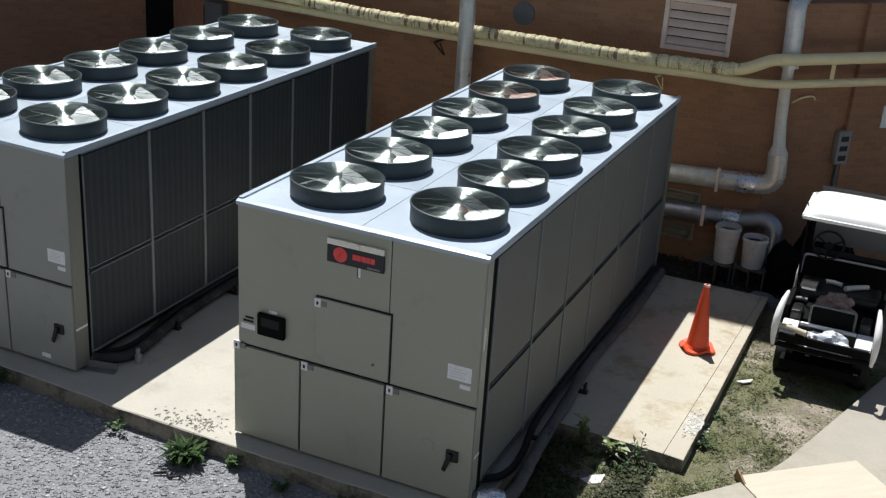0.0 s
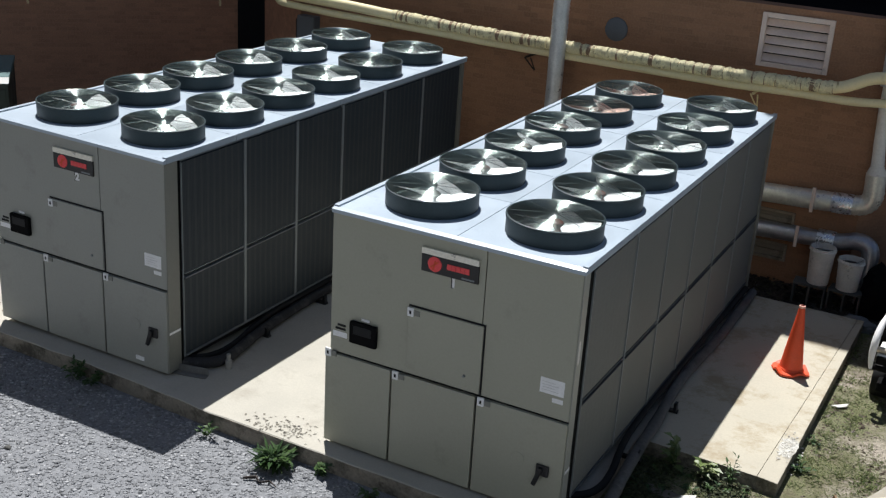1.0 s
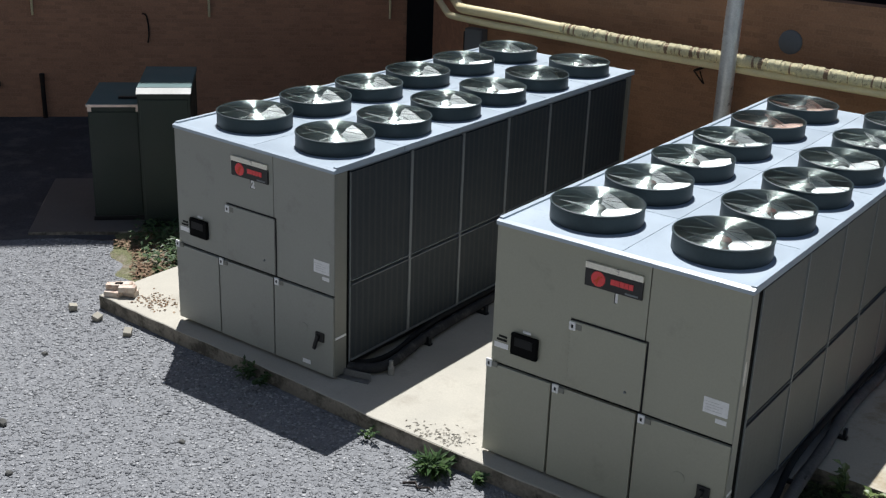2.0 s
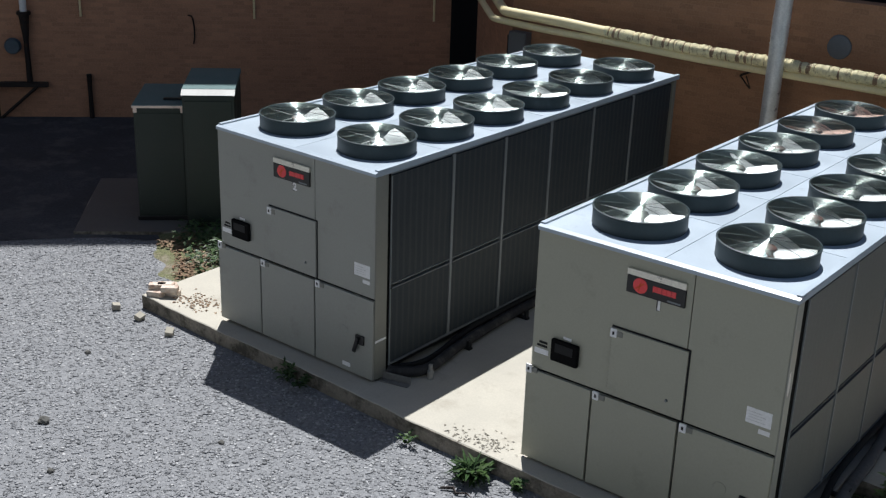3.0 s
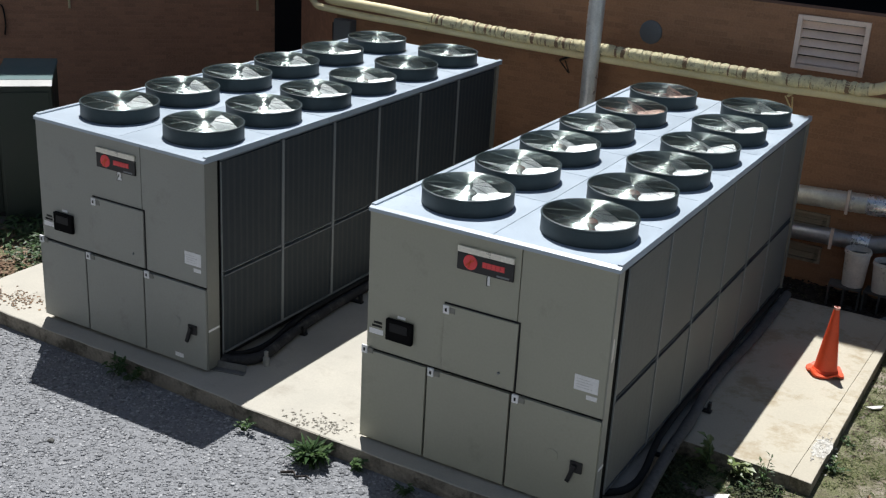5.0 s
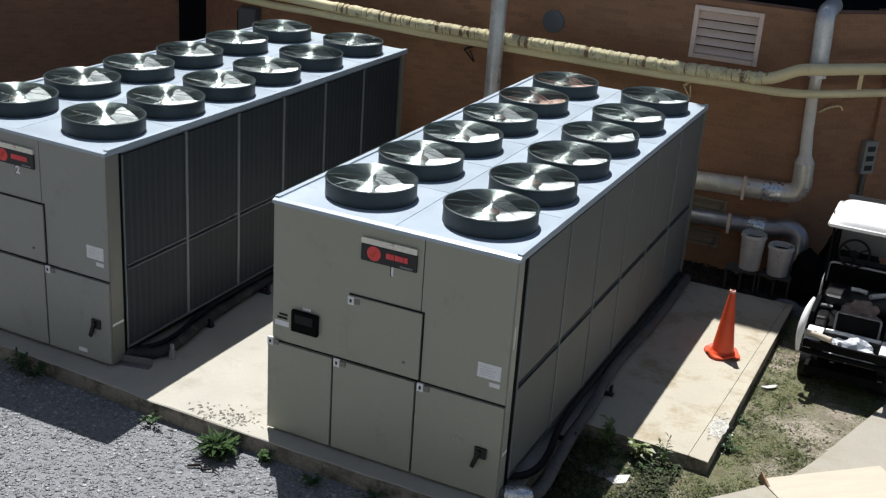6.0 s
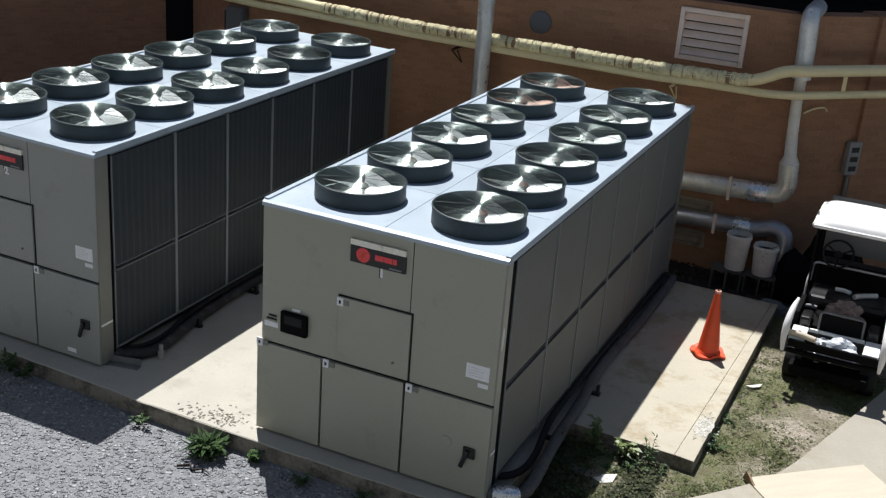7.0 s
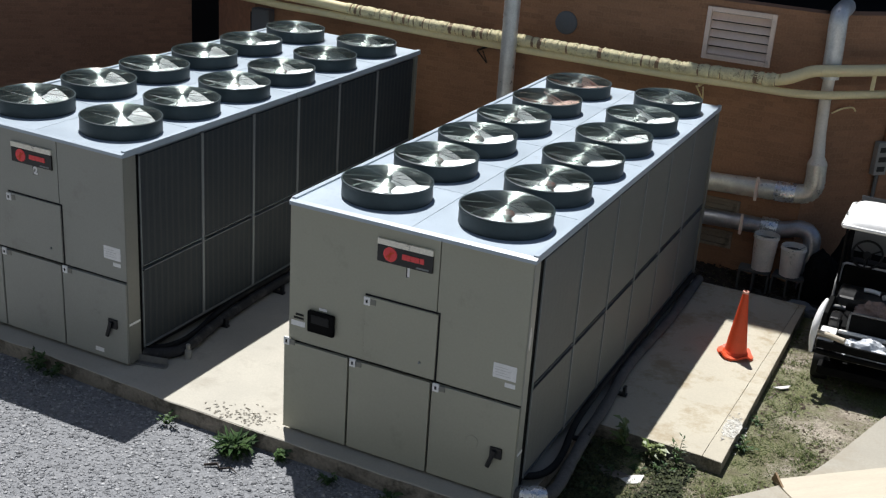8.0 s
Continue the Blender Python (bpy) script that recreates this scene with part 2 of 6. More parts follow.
M = dict(
    paint=surface("grey_green_enamel", (0.4, 0.396, 0.312), 0.42, var=0.05, big=0.8, bump=0.05, stain=(0.22, 0.205, 0.165), stain_scale=2.4, stain_from=0.58, stain_amount=0.3),
    # Second chiller's enamel: darker and greyer than the first's.
    paint_dull=surface("darker_grey_enamel", (0.35, 0.355, 0.315), 0.45, var=0.06, big=0.8, bump=0.05, stain=(0.22, 0.215, 0.19), stain_scale=2.4, stain_from=0.56, stain_amount=0.35),
    # Same enamel, darkened to offset the bounced light on the posts.
    post=surface("darkened_enamel", (0.225, 0.225, 0.195), 0.5, var=0.07, big=2, bump=0.06, stain=(0.24, 0.23, 0.2), stain_scale=5, stain_from=0.58, stain_amount=0.5),
    top=surface("weathered_top_sheet", (0.44, 0.515, 0.585), 0.4, 0.0, var=0.06, big=1.5, fine=70, bump=0.05, stain=(0.27, 0.32, 0.36), stain_scale=5, stain_from=0.58, stain_amount=0.5, piece=0.12),
    dark=surface("dark_cavity_steel", (0.03, 0.031, 0.034), 0.7, var=0.2),
    well=surface("dusty_fan_well", (0.1, 0.115, 0.108), 0.7, var=0.25, big=5),
    ring=surface("dark_slate_shroud", (0.022, 0.041, 0.047), 0.5, 0.1, var=0.15, big=3),
    wire=surface("plated_guard_wire", (0.4, 0.48, 0.45), 0.18, 0.72, var=0.05, bump=0.0, rough_var=0.02, stain=(0.4, 0.3, 0.22), stain_scale=2.0, stain_from=0.66, stain_amount=0.4),
    blade=surface("aluminium_blade", (0.74, 0.79, 0.78), 0.45, 0.75, var=0.14, big=5, bump=0.04, piece=0.2),
    blade_rust=surface("rust_stained_blade", (0.5, 0.36, 0.3), 0.5, 0.7, var=0.2, big=6, bump=0.1, stain=(0.2, 0.05, 0.025), stain_scale=6, stain_from=0.5, stain_amount=0.85),
    hub_rust=surface("rusty_hub", (0.11, 0.03, 0.018), 0.8, 0.1, var=0.3, big=12, stain=(0.2, 0.045, 0.02), stain_scale=9, stain_from=0.5, stain_amount=0.8),
    motor=surface("motor_cap", (0.045, 0.045, 0.045), 0.75, 0.0, var=0.3, big=9, stain=(0.16, 0.04, 0.015), stain_scale=1.2, stain_from=0.52, stain_amount=0.9, piece=0.2),
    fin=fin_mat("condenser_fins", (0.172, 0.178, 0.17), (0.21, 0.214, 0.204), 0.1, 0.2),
    # Second chiller's fins: the shade between the units is put into the colour.
    fin_shaded=fin_mat("shaded_condenser_fins", (0.031, 0.043, 0.054), (0.068, 0.076, 0.077), 0.22, 0.5),
    fin_rail=surface("dull_coil_rail", (0.09, 0.1, 0.108), 0.55, 0.1, var=0.15, big=4),
    strip=surface("coil_frame_strip", (0.23, 0.25, 0.26), 0.5, 0.1, var=0.12, big=4),
    gap=surface("black_gasket", (0.012, 0.012, 0.012), 0.8, var=0.2),
    black=surface("black_plastic", (0.014, 0.014, 0.015), 0.35, var=0.2),
    rubber=surface("dusty_black_rubber", (0.018, 0.018, 0.018), 0.75, var=0.3, big=4, stain=(0.07, 0.065, 0.055), stain_scale=6, stain_from=0.6, stain_amount=0.5, spec=0.3),
    hose=surface("dusty_grey_insulation", (0.05, 0.05, 0.052), 0.8, var=0.3, big=5, bump=0.5, depth=0.008, stain=(0.13, 0.125, 0.115), stain_scale=5, stain_from=0.52, stain_amount=0.7, spec=0.3),
    hose_grey=surface("grey_pipe_insulation", (0.13, 0.13, 0.128), 0.7, var=0.3, big=5, bump=0.5, depth=0.008, stain=(0.05, 0.05, 0.05), stain_scale=4, stain_from=0.52, stain_amount=0.7, spec=0.3),
    red=surface("red_enamel", (0.95, 0.085, 0.09), 0.4, var=0.08),
    chrome=surface("bright_latch", (0.95, 0.95, 0.93), 0.35, 0.0, var=0.1),
    label=surface("white_sticker", (0.95, 0.95, 0.93), 0.5, var=0.08, big=8),
    render_coat=surface("grey_render", (0.24, 0.26, 0.27), 0.9, var=0.1, big=0.5, fine=20, bump=0.2),
    print=surface("grey_print", (0.72, 0.72, 0.7), 0.6, var=0.1),
    concrete=surface("pale_concrete", (0.49, 0.462, 0.392), 0.85, var=0.11, big=1.1, fine=60, bump=0.3, depth=0.004, stain=(0.32, 0.285, 0.23), stain_scale=1.8, stain_from=0.55, stain_amount=0.5),
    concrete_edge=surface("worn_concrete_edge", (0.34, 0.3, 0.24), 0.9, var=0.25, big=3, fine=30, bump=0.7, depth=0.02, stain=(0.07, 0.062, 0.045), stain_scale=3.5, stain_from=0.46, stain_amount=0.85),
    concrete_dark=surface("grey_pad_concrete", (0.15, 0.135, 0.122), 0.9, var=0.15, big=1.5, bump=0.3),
    pad=surface("pale_pad_concrete", (0.515, 0.47, 0.37), 0.85, var=0.1, big=0.9, fine=50, bump=0.25, stain=(0.3, 0.225, 0.125), stain_scale=1.7, stain_from=0.5, stain_amount=0.65),
    path=surface("light_path_concrete", (0.4, 0.37, 0.305), 0.85, var=0.1, big=0.9, fine=50, bump=0.25, stain=(0.3, 0.255, 0.185), stain_scale=1.5, stain_from=0.53, stain_amount=0.5),
    gravel=ground_mat("grey_gravel_bed", (0.23, 0.235, 0.246), (0.165, 0.17, 0.178), (0.33, 0.333, 0.342), 40, 0.012),
    stone=island_stone("crushed_limestone", [(0.16, 0.164, 0.172), (0.25, 0.256, 0.268), (0.31, 0.316, 0.328), (0.52, 0.523, 0.53)]),
    soil=soil_mat("dry_soil"),
    grass=island_stone("patchy_grass", [(0.06, 0.085, 0.025), (0.15, 0.19, 0.06), (0.27, 0.285, 0.12), (0.1, 0.14, 0.04)], 0.8),
    leaf=island_stone("weed_leaf", [(0.02, 0.055, 0.012), (0.04, 0.09, 0.02), (0.08, 0.14, 0.035)], 0.55),
    leaf_shade=island_stone("shade_dark_leaf", [(0.014, 0.018, 0.007), (0.03, 0.04, 0.012), (0.06, 0.075, 0.024), (0.1, 0.11, 0.05)], 0.85),
    leaf_pale=island_stone("broad_pale_leaf", [(0.1, 0.15, 0.04), (0.17, 0.22, 0.075), (0.26, 0.3, 0.13)], 0.45),
    clod=island_stone("soil_crumb", [(0.06, 0.045, 0.03), (0.12, 0.09, 0.06), (0.19, 0.155, 0.115), (0.33, 0.29, 0.24)], 0.95),
    asphalt=surface("old_asphalt", (0.08, 0.081, 0.088), 0.95, var=0.3, big=0.8, fine=30, bump=0.5, spec=0.2, stain=(0.13, 0.128, 0.128), stain_scale=1.2, stain_from=0.5, stain_amount=0.65),
    chip=island_stone("broken_concrete", [(0.45, 0.42, 0.36), (0.6, 0.57, 0.5), (0.7, 0.68, 0.62), (0.5, 0.46, 0.39)], 0.9),
    spall=surface("spalled_concrete", (0.62, 0.6, 0.54), 0.95, var=0.25, big=9, fine=40, bump=0.9, depth=0.01, stain=(0.3, 0.26, 0.2), stain_scale=14, stain_from=0.55, stain_amount=0.6),
    crumb=island_stone("dark_leaf_crumbs", [(0.22, 0.2, 0.16), (0.31, 0.29, 0.245), (0.38, 0.36, 0.31)], 0.9),
    mulch=island_stone("shade_dark_flakes", [(0.02, 0.016, 0.012), (0.04, 0.03, 0.022), (0.07, 0.052, 0.038)], 0.95),
    litter=island_stone("dry_leaf_litter", [(0.2, 0.12, 0.07), (0.33, 0.22, 0.14), (0.14, 0.09, 0.05), (0.42, 0.31, 0.2)], 0.9),
    wall=brick_wall("brown_brick", (0.4, 0.212, 0.117), (0.36, 0.2, 0.117)),
    # Same brown brick lightened: the west walls' stronger light put into the colour.
    wall_west=brick_wall("lightened_brown_brick", (0.56, 0.29, 0.17), (0.5, 0.275, 0.17)),
    # Upper wall: its deep shade is put into a near-black colour.
    tower=surface("deep_shade_black", (0.012, 0.012, 0.013), 0.8, var=0.3, big=0.5, spec=0.15),
    roof=surface("black_roof_membrane", (0.01, 0.01, 0.01), 0.95, var=0.2, big=0.7, spec=0.05),
    ypipe=surface("cream_painted_pipe", (0.9, 0.775, 0.45), 0.55, var=0.07, big=3, bump=0.25, stain=(0.3, 0.2, 0.1), stain_scale=5, stain_from=0.62, stain_amount=0.7),
    wrap=surface("flaking_pipe_wrap", (0.86, 0.76, 0.46), 0.8, var=0.2, big=6, bump=0.5, depth=0.01, stain=(0.12, 0.08, 0.05), stain_scale=13, stain_from=0.545, stain_amount=0.8),
    duct=surface("galvanised_duct", (0.9, 0.85, 0.74), 0.36, 0.45, var=0.16, big=6, bump=0.08, stain=(0.3, 0.26, 0.22), stain_scale=5, stain_from=0.6, stain_amount=0.5),
    duct_silver=surface("silver_duct", (0.84, 0.84, 0.82), 0.38, 0.5, var=0.16, big=6, bump=0.08, stain=(0.36, 0.33, 0.3), stain_scale=5, stain_from=0.6, stain_amount=0.5),
    duct_dull=surface("dull_duct", (0.5, 0.5, 0.52), 0.4, 0.7, var=0.16, big=6, bump=0.08, stain=(0.25, 0.22, 0.2), stain_scale=5, stain_from=0.58, stain_amount=0.6),
    riser=surface("pale_painted_riser", (0.86, 0.81, 0.71), 0.45, 0.0, var=0.12, big=6, stain=(0.4, 0.33, 0.26), stain_scale=6, stain_from=0.6, stain_amount=0.6),
    lowvent=surface("dirty_vent_enamel", (0.34, 0.29, 0.22), 0.7, var=0.2, big=5, stain=(0.1, 0.08, 0.06), stain_scale=6, stain_from=0.55, stain_amount=0.7),
    lid=surface("teal_lid_enamel", (0.1, 0.178, 0.177), 0.6, var=0.12, big=2),
    foil=surface("foil_tape", (0.85, 0.86, 0.87), 0.3, 0.8, var=0.15, big=25, fine=60, bump=0.25, depth=0.005),
    vent=surface("pale_vent_enamel", (0.92, 0.74, 0.62), 0.55, var=0.1, big=3, stain=(0.34, 0.28, 0.23), stain_scale=4, stain_from=0.6, stain_amount=0.5),
    void=surface("vent_void", (0.02, 0.017, 0.015), 0.9, var=0.2),
    bluegrey=surface("blue_grey_cover", (0.14, 0.15, 0.16), 0.55, var=0.1),
    green=surface("dark_green_cabinet", (0.021, 0.034, 0.026), 0.55, var=0.12, big=1.5, bump=0.05, stain=(0.045, 0.055, 0.047), stain_scale=3, stain_from=0.6, stain_amount=0.4),
    orange=surface("orange_cone_plastic", (0.8, 0.095, 0.028), 0.5, var=0.08, big=6, stain=(0.35, 0.06, 0.03), stain_scale=9, stain_from=0.64, stain_amount=0.6),
    tip=surface("worn_pale_orange", (0.85, 0.45, 0.36), 0.6, var=0.2, big=20),
    lip=surface("pale_lip_enamel", (0.5, 0.5, 0.47), 0.6, var=0.12, big=6),
    white=surface("white_moulded_plastic", (0.84, 0.83, 0.81), 0.4, var=0.05, big=3, stain=(0.45, 0.42, 0.37), stain_scale=5, stain_from=0.64, stain_amount=0.4),
    bucket=surface("scuffed_white_plastic", (0.8, 0.76, 0.7), 0.5, var=0.1, big=8, stain=(0.08, 0.06, 0.05), stain_scale=11, stain_from=0.6, stain_amount=0.8),
    bag=surface("crumpled_film", (0.78, 0.81, 0.86), 0.35, var=0.2, big=14, bump=0.4),
    cloth=surface("brown_cloth", (0.42, 0.3, 0.24), 0.9, var=0.3, big=14, bump=0.4),
    brick=surface("pale_red_brick", (0.52, 0.36, 0.27), 0.9, var=0.18, big=9, bump=0.5, stain=(0.72, 0.64, 0.55), stain_scale=6, stain_from=0.42, stain_amount=0.85, piece=0.2),
    block=surface("grey_cinder_block", (0.1, 0.098, 0.09), 0.95, var=0.15, big=6, bump=0.6),
    ply=surface("bleached_plywood", (0.57, 0.505, 0.395), 0.8, var=0.08, big=2, fine=25, stretch=(1, 6, 1), bump=0.1),
    plyedge=surface("brown_timber_end", (0.3, 0.2, 0.12), 0.85, var=0.2, big=8),
    paper=surface("white_scrap", (0.75, 0.73, 0.68), 0.8, var=0.08, big=8),
    iron=surface("rusty_black_iron", (0.04, 0.03, 0.026), 0.7, 0.4, var=0.3, big=9, stain=(0.12, 0.05, 0.025), stain_scale=6, stain_from=0.56, stain_amount=0.7),
    gauge=surface("dull_blue_enamel", (0.07, 0.11, 0.14), 0.4, var=0.15, big=9),
    meter=surface("pale_grey_box", (0.34, 0.34, 0.32), 0.55, 0.1, var=0.12, big=6),
    conduit=surface("grey_conduit", (0.2, 0.2, 0.195), 0.55, 0.1, var=0.15, big=5, stain=(0.16, 0.14, 0.12), stain_scale=6, stain_from=0.58, stain_amount=0.6),
    matte=surface("matte_black", (0.008, 0.008, 0.008), 0.9, var=0.3, spec=0.1),
    frontglass=surface("smoked_panel", (0.012, 0.013, 0.014), 0.4, var=0.1, spec=0.2),
)


# ---- mesh helpers ----
def part(name, bm, material, parent=None, label="", smooth=False):
    """Link a bmesh as one mesh object, under a thing or a part."""
    me = bpy.data.meshes.new(name)
    bmesh.ops.recalc_face_normals(bm, faces=bm.faces)
    if smooth:
        for f in bm.faces:
            f.smooth = True
    bm.to_mesh(me)
    bm.free()
    if smooth:
        me.set_sharp_from_angle(angle=radians(38))
    me.materials.append(material)
    ob = new(name, me)
    ob.parent = parent
    if label:
        ob["label"] = label
    return ob


def thing(name, label, category, at=(0, 0, 0), turn=0.0, group="", kind=""):
    e = new(name)
    e.empty_display_size = 0.2
    e.location, e.rotation_euler = at, (0, 0, radians(turn))
    return tagged(e, label, category, group, kind)


def block(bm, x0, x1, y0, y1, z0, z1, bevel=0.0, m=None):
    r = bmesh.ops.create_cube(bm, size=1.0)
    vs = r["verts"]
    for v in vs:
        v.co = Vector((x0 + (v.co.x + 0.5) * (x1 - x0), y0 + (v.co.y + 0.5) * (y1 - y0), z0 + (v.co.z + 0.5) * (z1 - z0)))
    if bevel:
        es = list({e for v in vs for e in v.link_edges})
        out = bmesh.ops.bevel(bm, geom=es, offset=bevel, segments=2, affect="EDGES", profile=0.6)
        vs = list({v for f in out["faces"] for v in f.verts} | {v for v in vs if v.is_valid})
    if m is not None:
        bmesh.ops.transform(bm, matrix=m, verts=vs)
    return bm


def boxy(x0, x1, y0, y1, z0, z1, bevel=0.0, m=None):
    return block(bmesh.new(), x0, x1, y0, y1, z0, z1, bevel, m)


def smooth_line(pts, steps=6):
    """Points along a curve through the given ones."""
    p = [Vector(q) for q in pts]
    p = [p[0] * 2 - p[1], *p, p[-1] * 2 - p[-2]]
    out = []
    for i in range(1, len(p) - 2):
        for s in range(steps):
            t = s / steps
            a, b, c, d = p[i - 1], p[i], p[i + 1], p[i + 2]
            out.append(0.5 * (2 * b + (c - a) * t + (2 * a - 5 * b + 4 * c - d) * t * t + (3 * b - a - 3 * c + d) * t ** 3))
    return out + [p[-2]]


def bent(pts, r, steps=5):
    """A line of straight runs joined by round elbows of radius r."""
    p = [Vector(q) for q in pts]
    out = [p[0]]
    for a, b, c in zip(p, p[1:], p[2:]):
        u, v = (a - b).normalized(), (c - b).normalized()
        s, e = b + u * r, b + v * r
        for k in range(steps + 1):
            t = k / steps
            out.append(s * (1 - t) ** 2 + b * 2 * t * (1 - t) + e * t * t)
    return out + [p[-1]]


def tube(bm, pts, r, seg=10, caps=True, closed=False):
    """A round bar along the points; r is a number or one per point."""
    p = [Vector(q) for q in pts]
    n = len(p)
    rs = r if isinstance(r, (list, tuple)) else [r] * n
    up = Vector((0, 0, 1))
    rows = []
    for i in range(n):
        a, b = (p[i - 1], p[(i + 1) % n]) if closed else (p[max(i - 1, 0)], p[min(i + 1, n - 1)])
        d = (b - a).normalized()
        if abs(d.dot(up)) > 0.95:
            up = Vector((1, 0, 0)) if abs(d.x) < 0.9 else Vector((0, 1, 0))
        side = d.cross(up).normalized()
        up = side.cross(d).normalized()
        rows.append([bm.verts.new(p[i] + (side * math.cos(2 * math.pi * k / seg) + up * math.sin(2 * math.pi * k / seg)) * rs[i]) for k in range(seg)])
    pairs = list(zip(rows, rows[1:])) + ([(rows[-1], rows[0])] if closed else [])
    for a, b in pairs:
        for k in range(seg):
            bm.faces.new((a[k], a[(k + 1) % seg], b[(k + 1) % seg], b[k]))
    if caps and not closed:
        bm.faces.new(rows[0][::-1])
        bm.faces.new(rows[-1])
    return bm


def lathe(bm, profile, seg=32, at=(0, 0, 0), close=False):
    """Turn a profile of (radius, height) round the upright axis."""
    rows = []
    for r, z in profile:
        if r < 1e-5:
            rows.append([bm.verts.new((at[0], at[1], at[2] + z))])
        else:
            rows.append([bm.verts.new((at[0] + r * math.cos(2 * math.pi * k / seg), at[1] + r * math.sin(2 * math.pi * k / seg), at[2] + z)) for k in range(seg)])
    pairs = list(zip(rows, rows[1:])) + ([(rows[-1], rows[0])] if close else [])
    for a, b in pairs:
        for k in range(seg):
            q = (k + 1) % seg
            vs = [a[0], b[q], b[k]] if len(a) == 1 else [a[k], a[q], b[0]] if len(b) == 1 else [a[k], a[q], b[q], b[k]]
            bm.faces.new(vs)
    return bm


def prism(bm, pts, z0, z1):
    """An upright solid over a plan polygon."""
    lo, hi = [bm.verts.new((x, y, z0)) for x, y in pts], [bm.verts.new((x, y, z1)) for x, y in pts]
    n = len(pts)
    for i in range(n):
        j = (i + 1) % n
        bm.faces.new((lo[i], lo[j], hi[j], hi[i]))
    bm.faces.new(hi)
    bm.faces.new(lo[::-1])
    return bm


def raw_mesh(name, verts, faces, material, parent=None):
    me = bpy.data.meshes.new(name)
    me.from_pydata(verts, [], faces)
    me.materials.append(material)
    ob = new(name, me)
    ob.parent = parent
    return ob


def writing(text, size, at, material, parent, name="number"):
    """Raised characters on an upright face that looks towards -y."""
    c = bpy.data.curves.new(name, "FONT")
    c.offset = 0.006
    c.body, c.size, c.extrude, c.align_x, c.align_y = text, size, 0.001, "CENTER", "CENTER"
    tmp = new(name, c)
    me = bpy.data.meshes.new_from_object(tmp)
    bpy.data.objects.remove(tmp)
    me.materials.append(material)
    ob = new(name, me)
    ob.parent, ob.location, ob.rotation_euler = parent, at, (radians(90), 0, 0)
    return ob


# ---- ground ----
GZ = -0.25
rnd = random.Random(7)
ground = raw_mesh("ground", [(x, y, GZ) for x, y in ((-300, -300), (300, -300), (300, 300), (-300, 300))], [(0, 1, 2, 3)], M["gravel"])
tagged(ground, "grey crushed gravel yard ground", "ground", kind="structure")


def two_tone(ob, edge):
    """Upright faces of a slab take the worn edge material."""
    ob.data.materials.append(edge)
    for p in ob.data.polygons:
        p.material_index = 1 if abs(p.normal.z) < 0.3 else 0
    return ob


def slab(name, pts, z0, z1, top, edge, label, cut=0.008, worn=1.0):
    bm = prism(bmesh.new(), pts, z0, z1)
    es = [e for e in bm.edges if all(abs(v.co.z - z1) < 1e-4 for v in e.verts)]
    bmesh.ops.subdivide_edges(bm, edges=es, cuts=14, use_grid_fill=False)
    for v in bm.verts:
        if abs(v.co.z - z1) < 1e-4:
            k = noise.noise(v.co * 2.3)
            v.co += worn * Vector((0.012 * k, 0.02 * noise.noise(v.co * 3.1 + Vector((5, 0, 0))), 0))
    es = [e for e in bm.edges if all(abs(v.co.z - z1) < 1e-4 for v in e.verts)]
    bmesh.ops.bevel(bm, geom=es, offset=cut, segments=1, affect="EDGES")
    ob = part(name, bm, top)
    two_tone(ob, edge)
    return tagged(ob, label, "concrete slab", kind="structure")


SZ = -0.08
SLAB_FRONT = [(-7.87, -0.03), (-6.4, -0.095), (-5.1, -0.105), (-3.5, -0.19), (-2.2, -0.215), (0.1, -0.22)]
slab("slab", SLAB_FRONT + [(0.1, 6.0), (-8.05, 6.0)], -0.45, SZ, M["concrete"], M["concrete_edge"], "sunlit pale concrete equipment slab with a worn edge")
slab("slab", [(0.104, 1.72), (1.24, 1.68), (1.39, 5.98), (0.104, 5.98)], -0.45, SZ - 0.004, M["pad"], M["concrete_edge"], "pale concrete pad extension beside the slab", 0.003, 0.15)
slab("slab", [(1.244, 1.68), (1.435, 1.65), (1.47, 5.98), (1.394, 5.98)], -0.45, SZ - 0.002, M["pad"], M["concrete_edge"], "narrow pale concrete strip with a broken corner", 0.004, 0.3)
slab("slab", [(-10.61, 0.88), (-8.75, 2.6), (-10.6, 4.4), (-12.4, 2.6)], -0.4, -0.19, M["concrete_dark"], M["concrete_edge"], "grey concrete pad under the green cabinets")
PATH_EDGE = [(0.9, 0.5), (1.56, 1.23), (2.05, 1.86), (2.28, 2.37), (2.45, 2.93), (2.64, 3.57), (2.9, 4.45), (3.3, 5.8), (3.7, 7.5)]
path_pts = [(p.x, p.y) for p in smooth_line([(x, y, 0) for x, y in PATH_EDGE], 4)] + [(9, 9), (9, 0.9)]
tagged(two_tone(part("pavement", prism(bmesh.new(), path_pts, -0.4, -0.185), M["path"]), M["concrete_edge"]), "pale sunlit concrete walkway with a curved edge", "pavement", kind="structure")


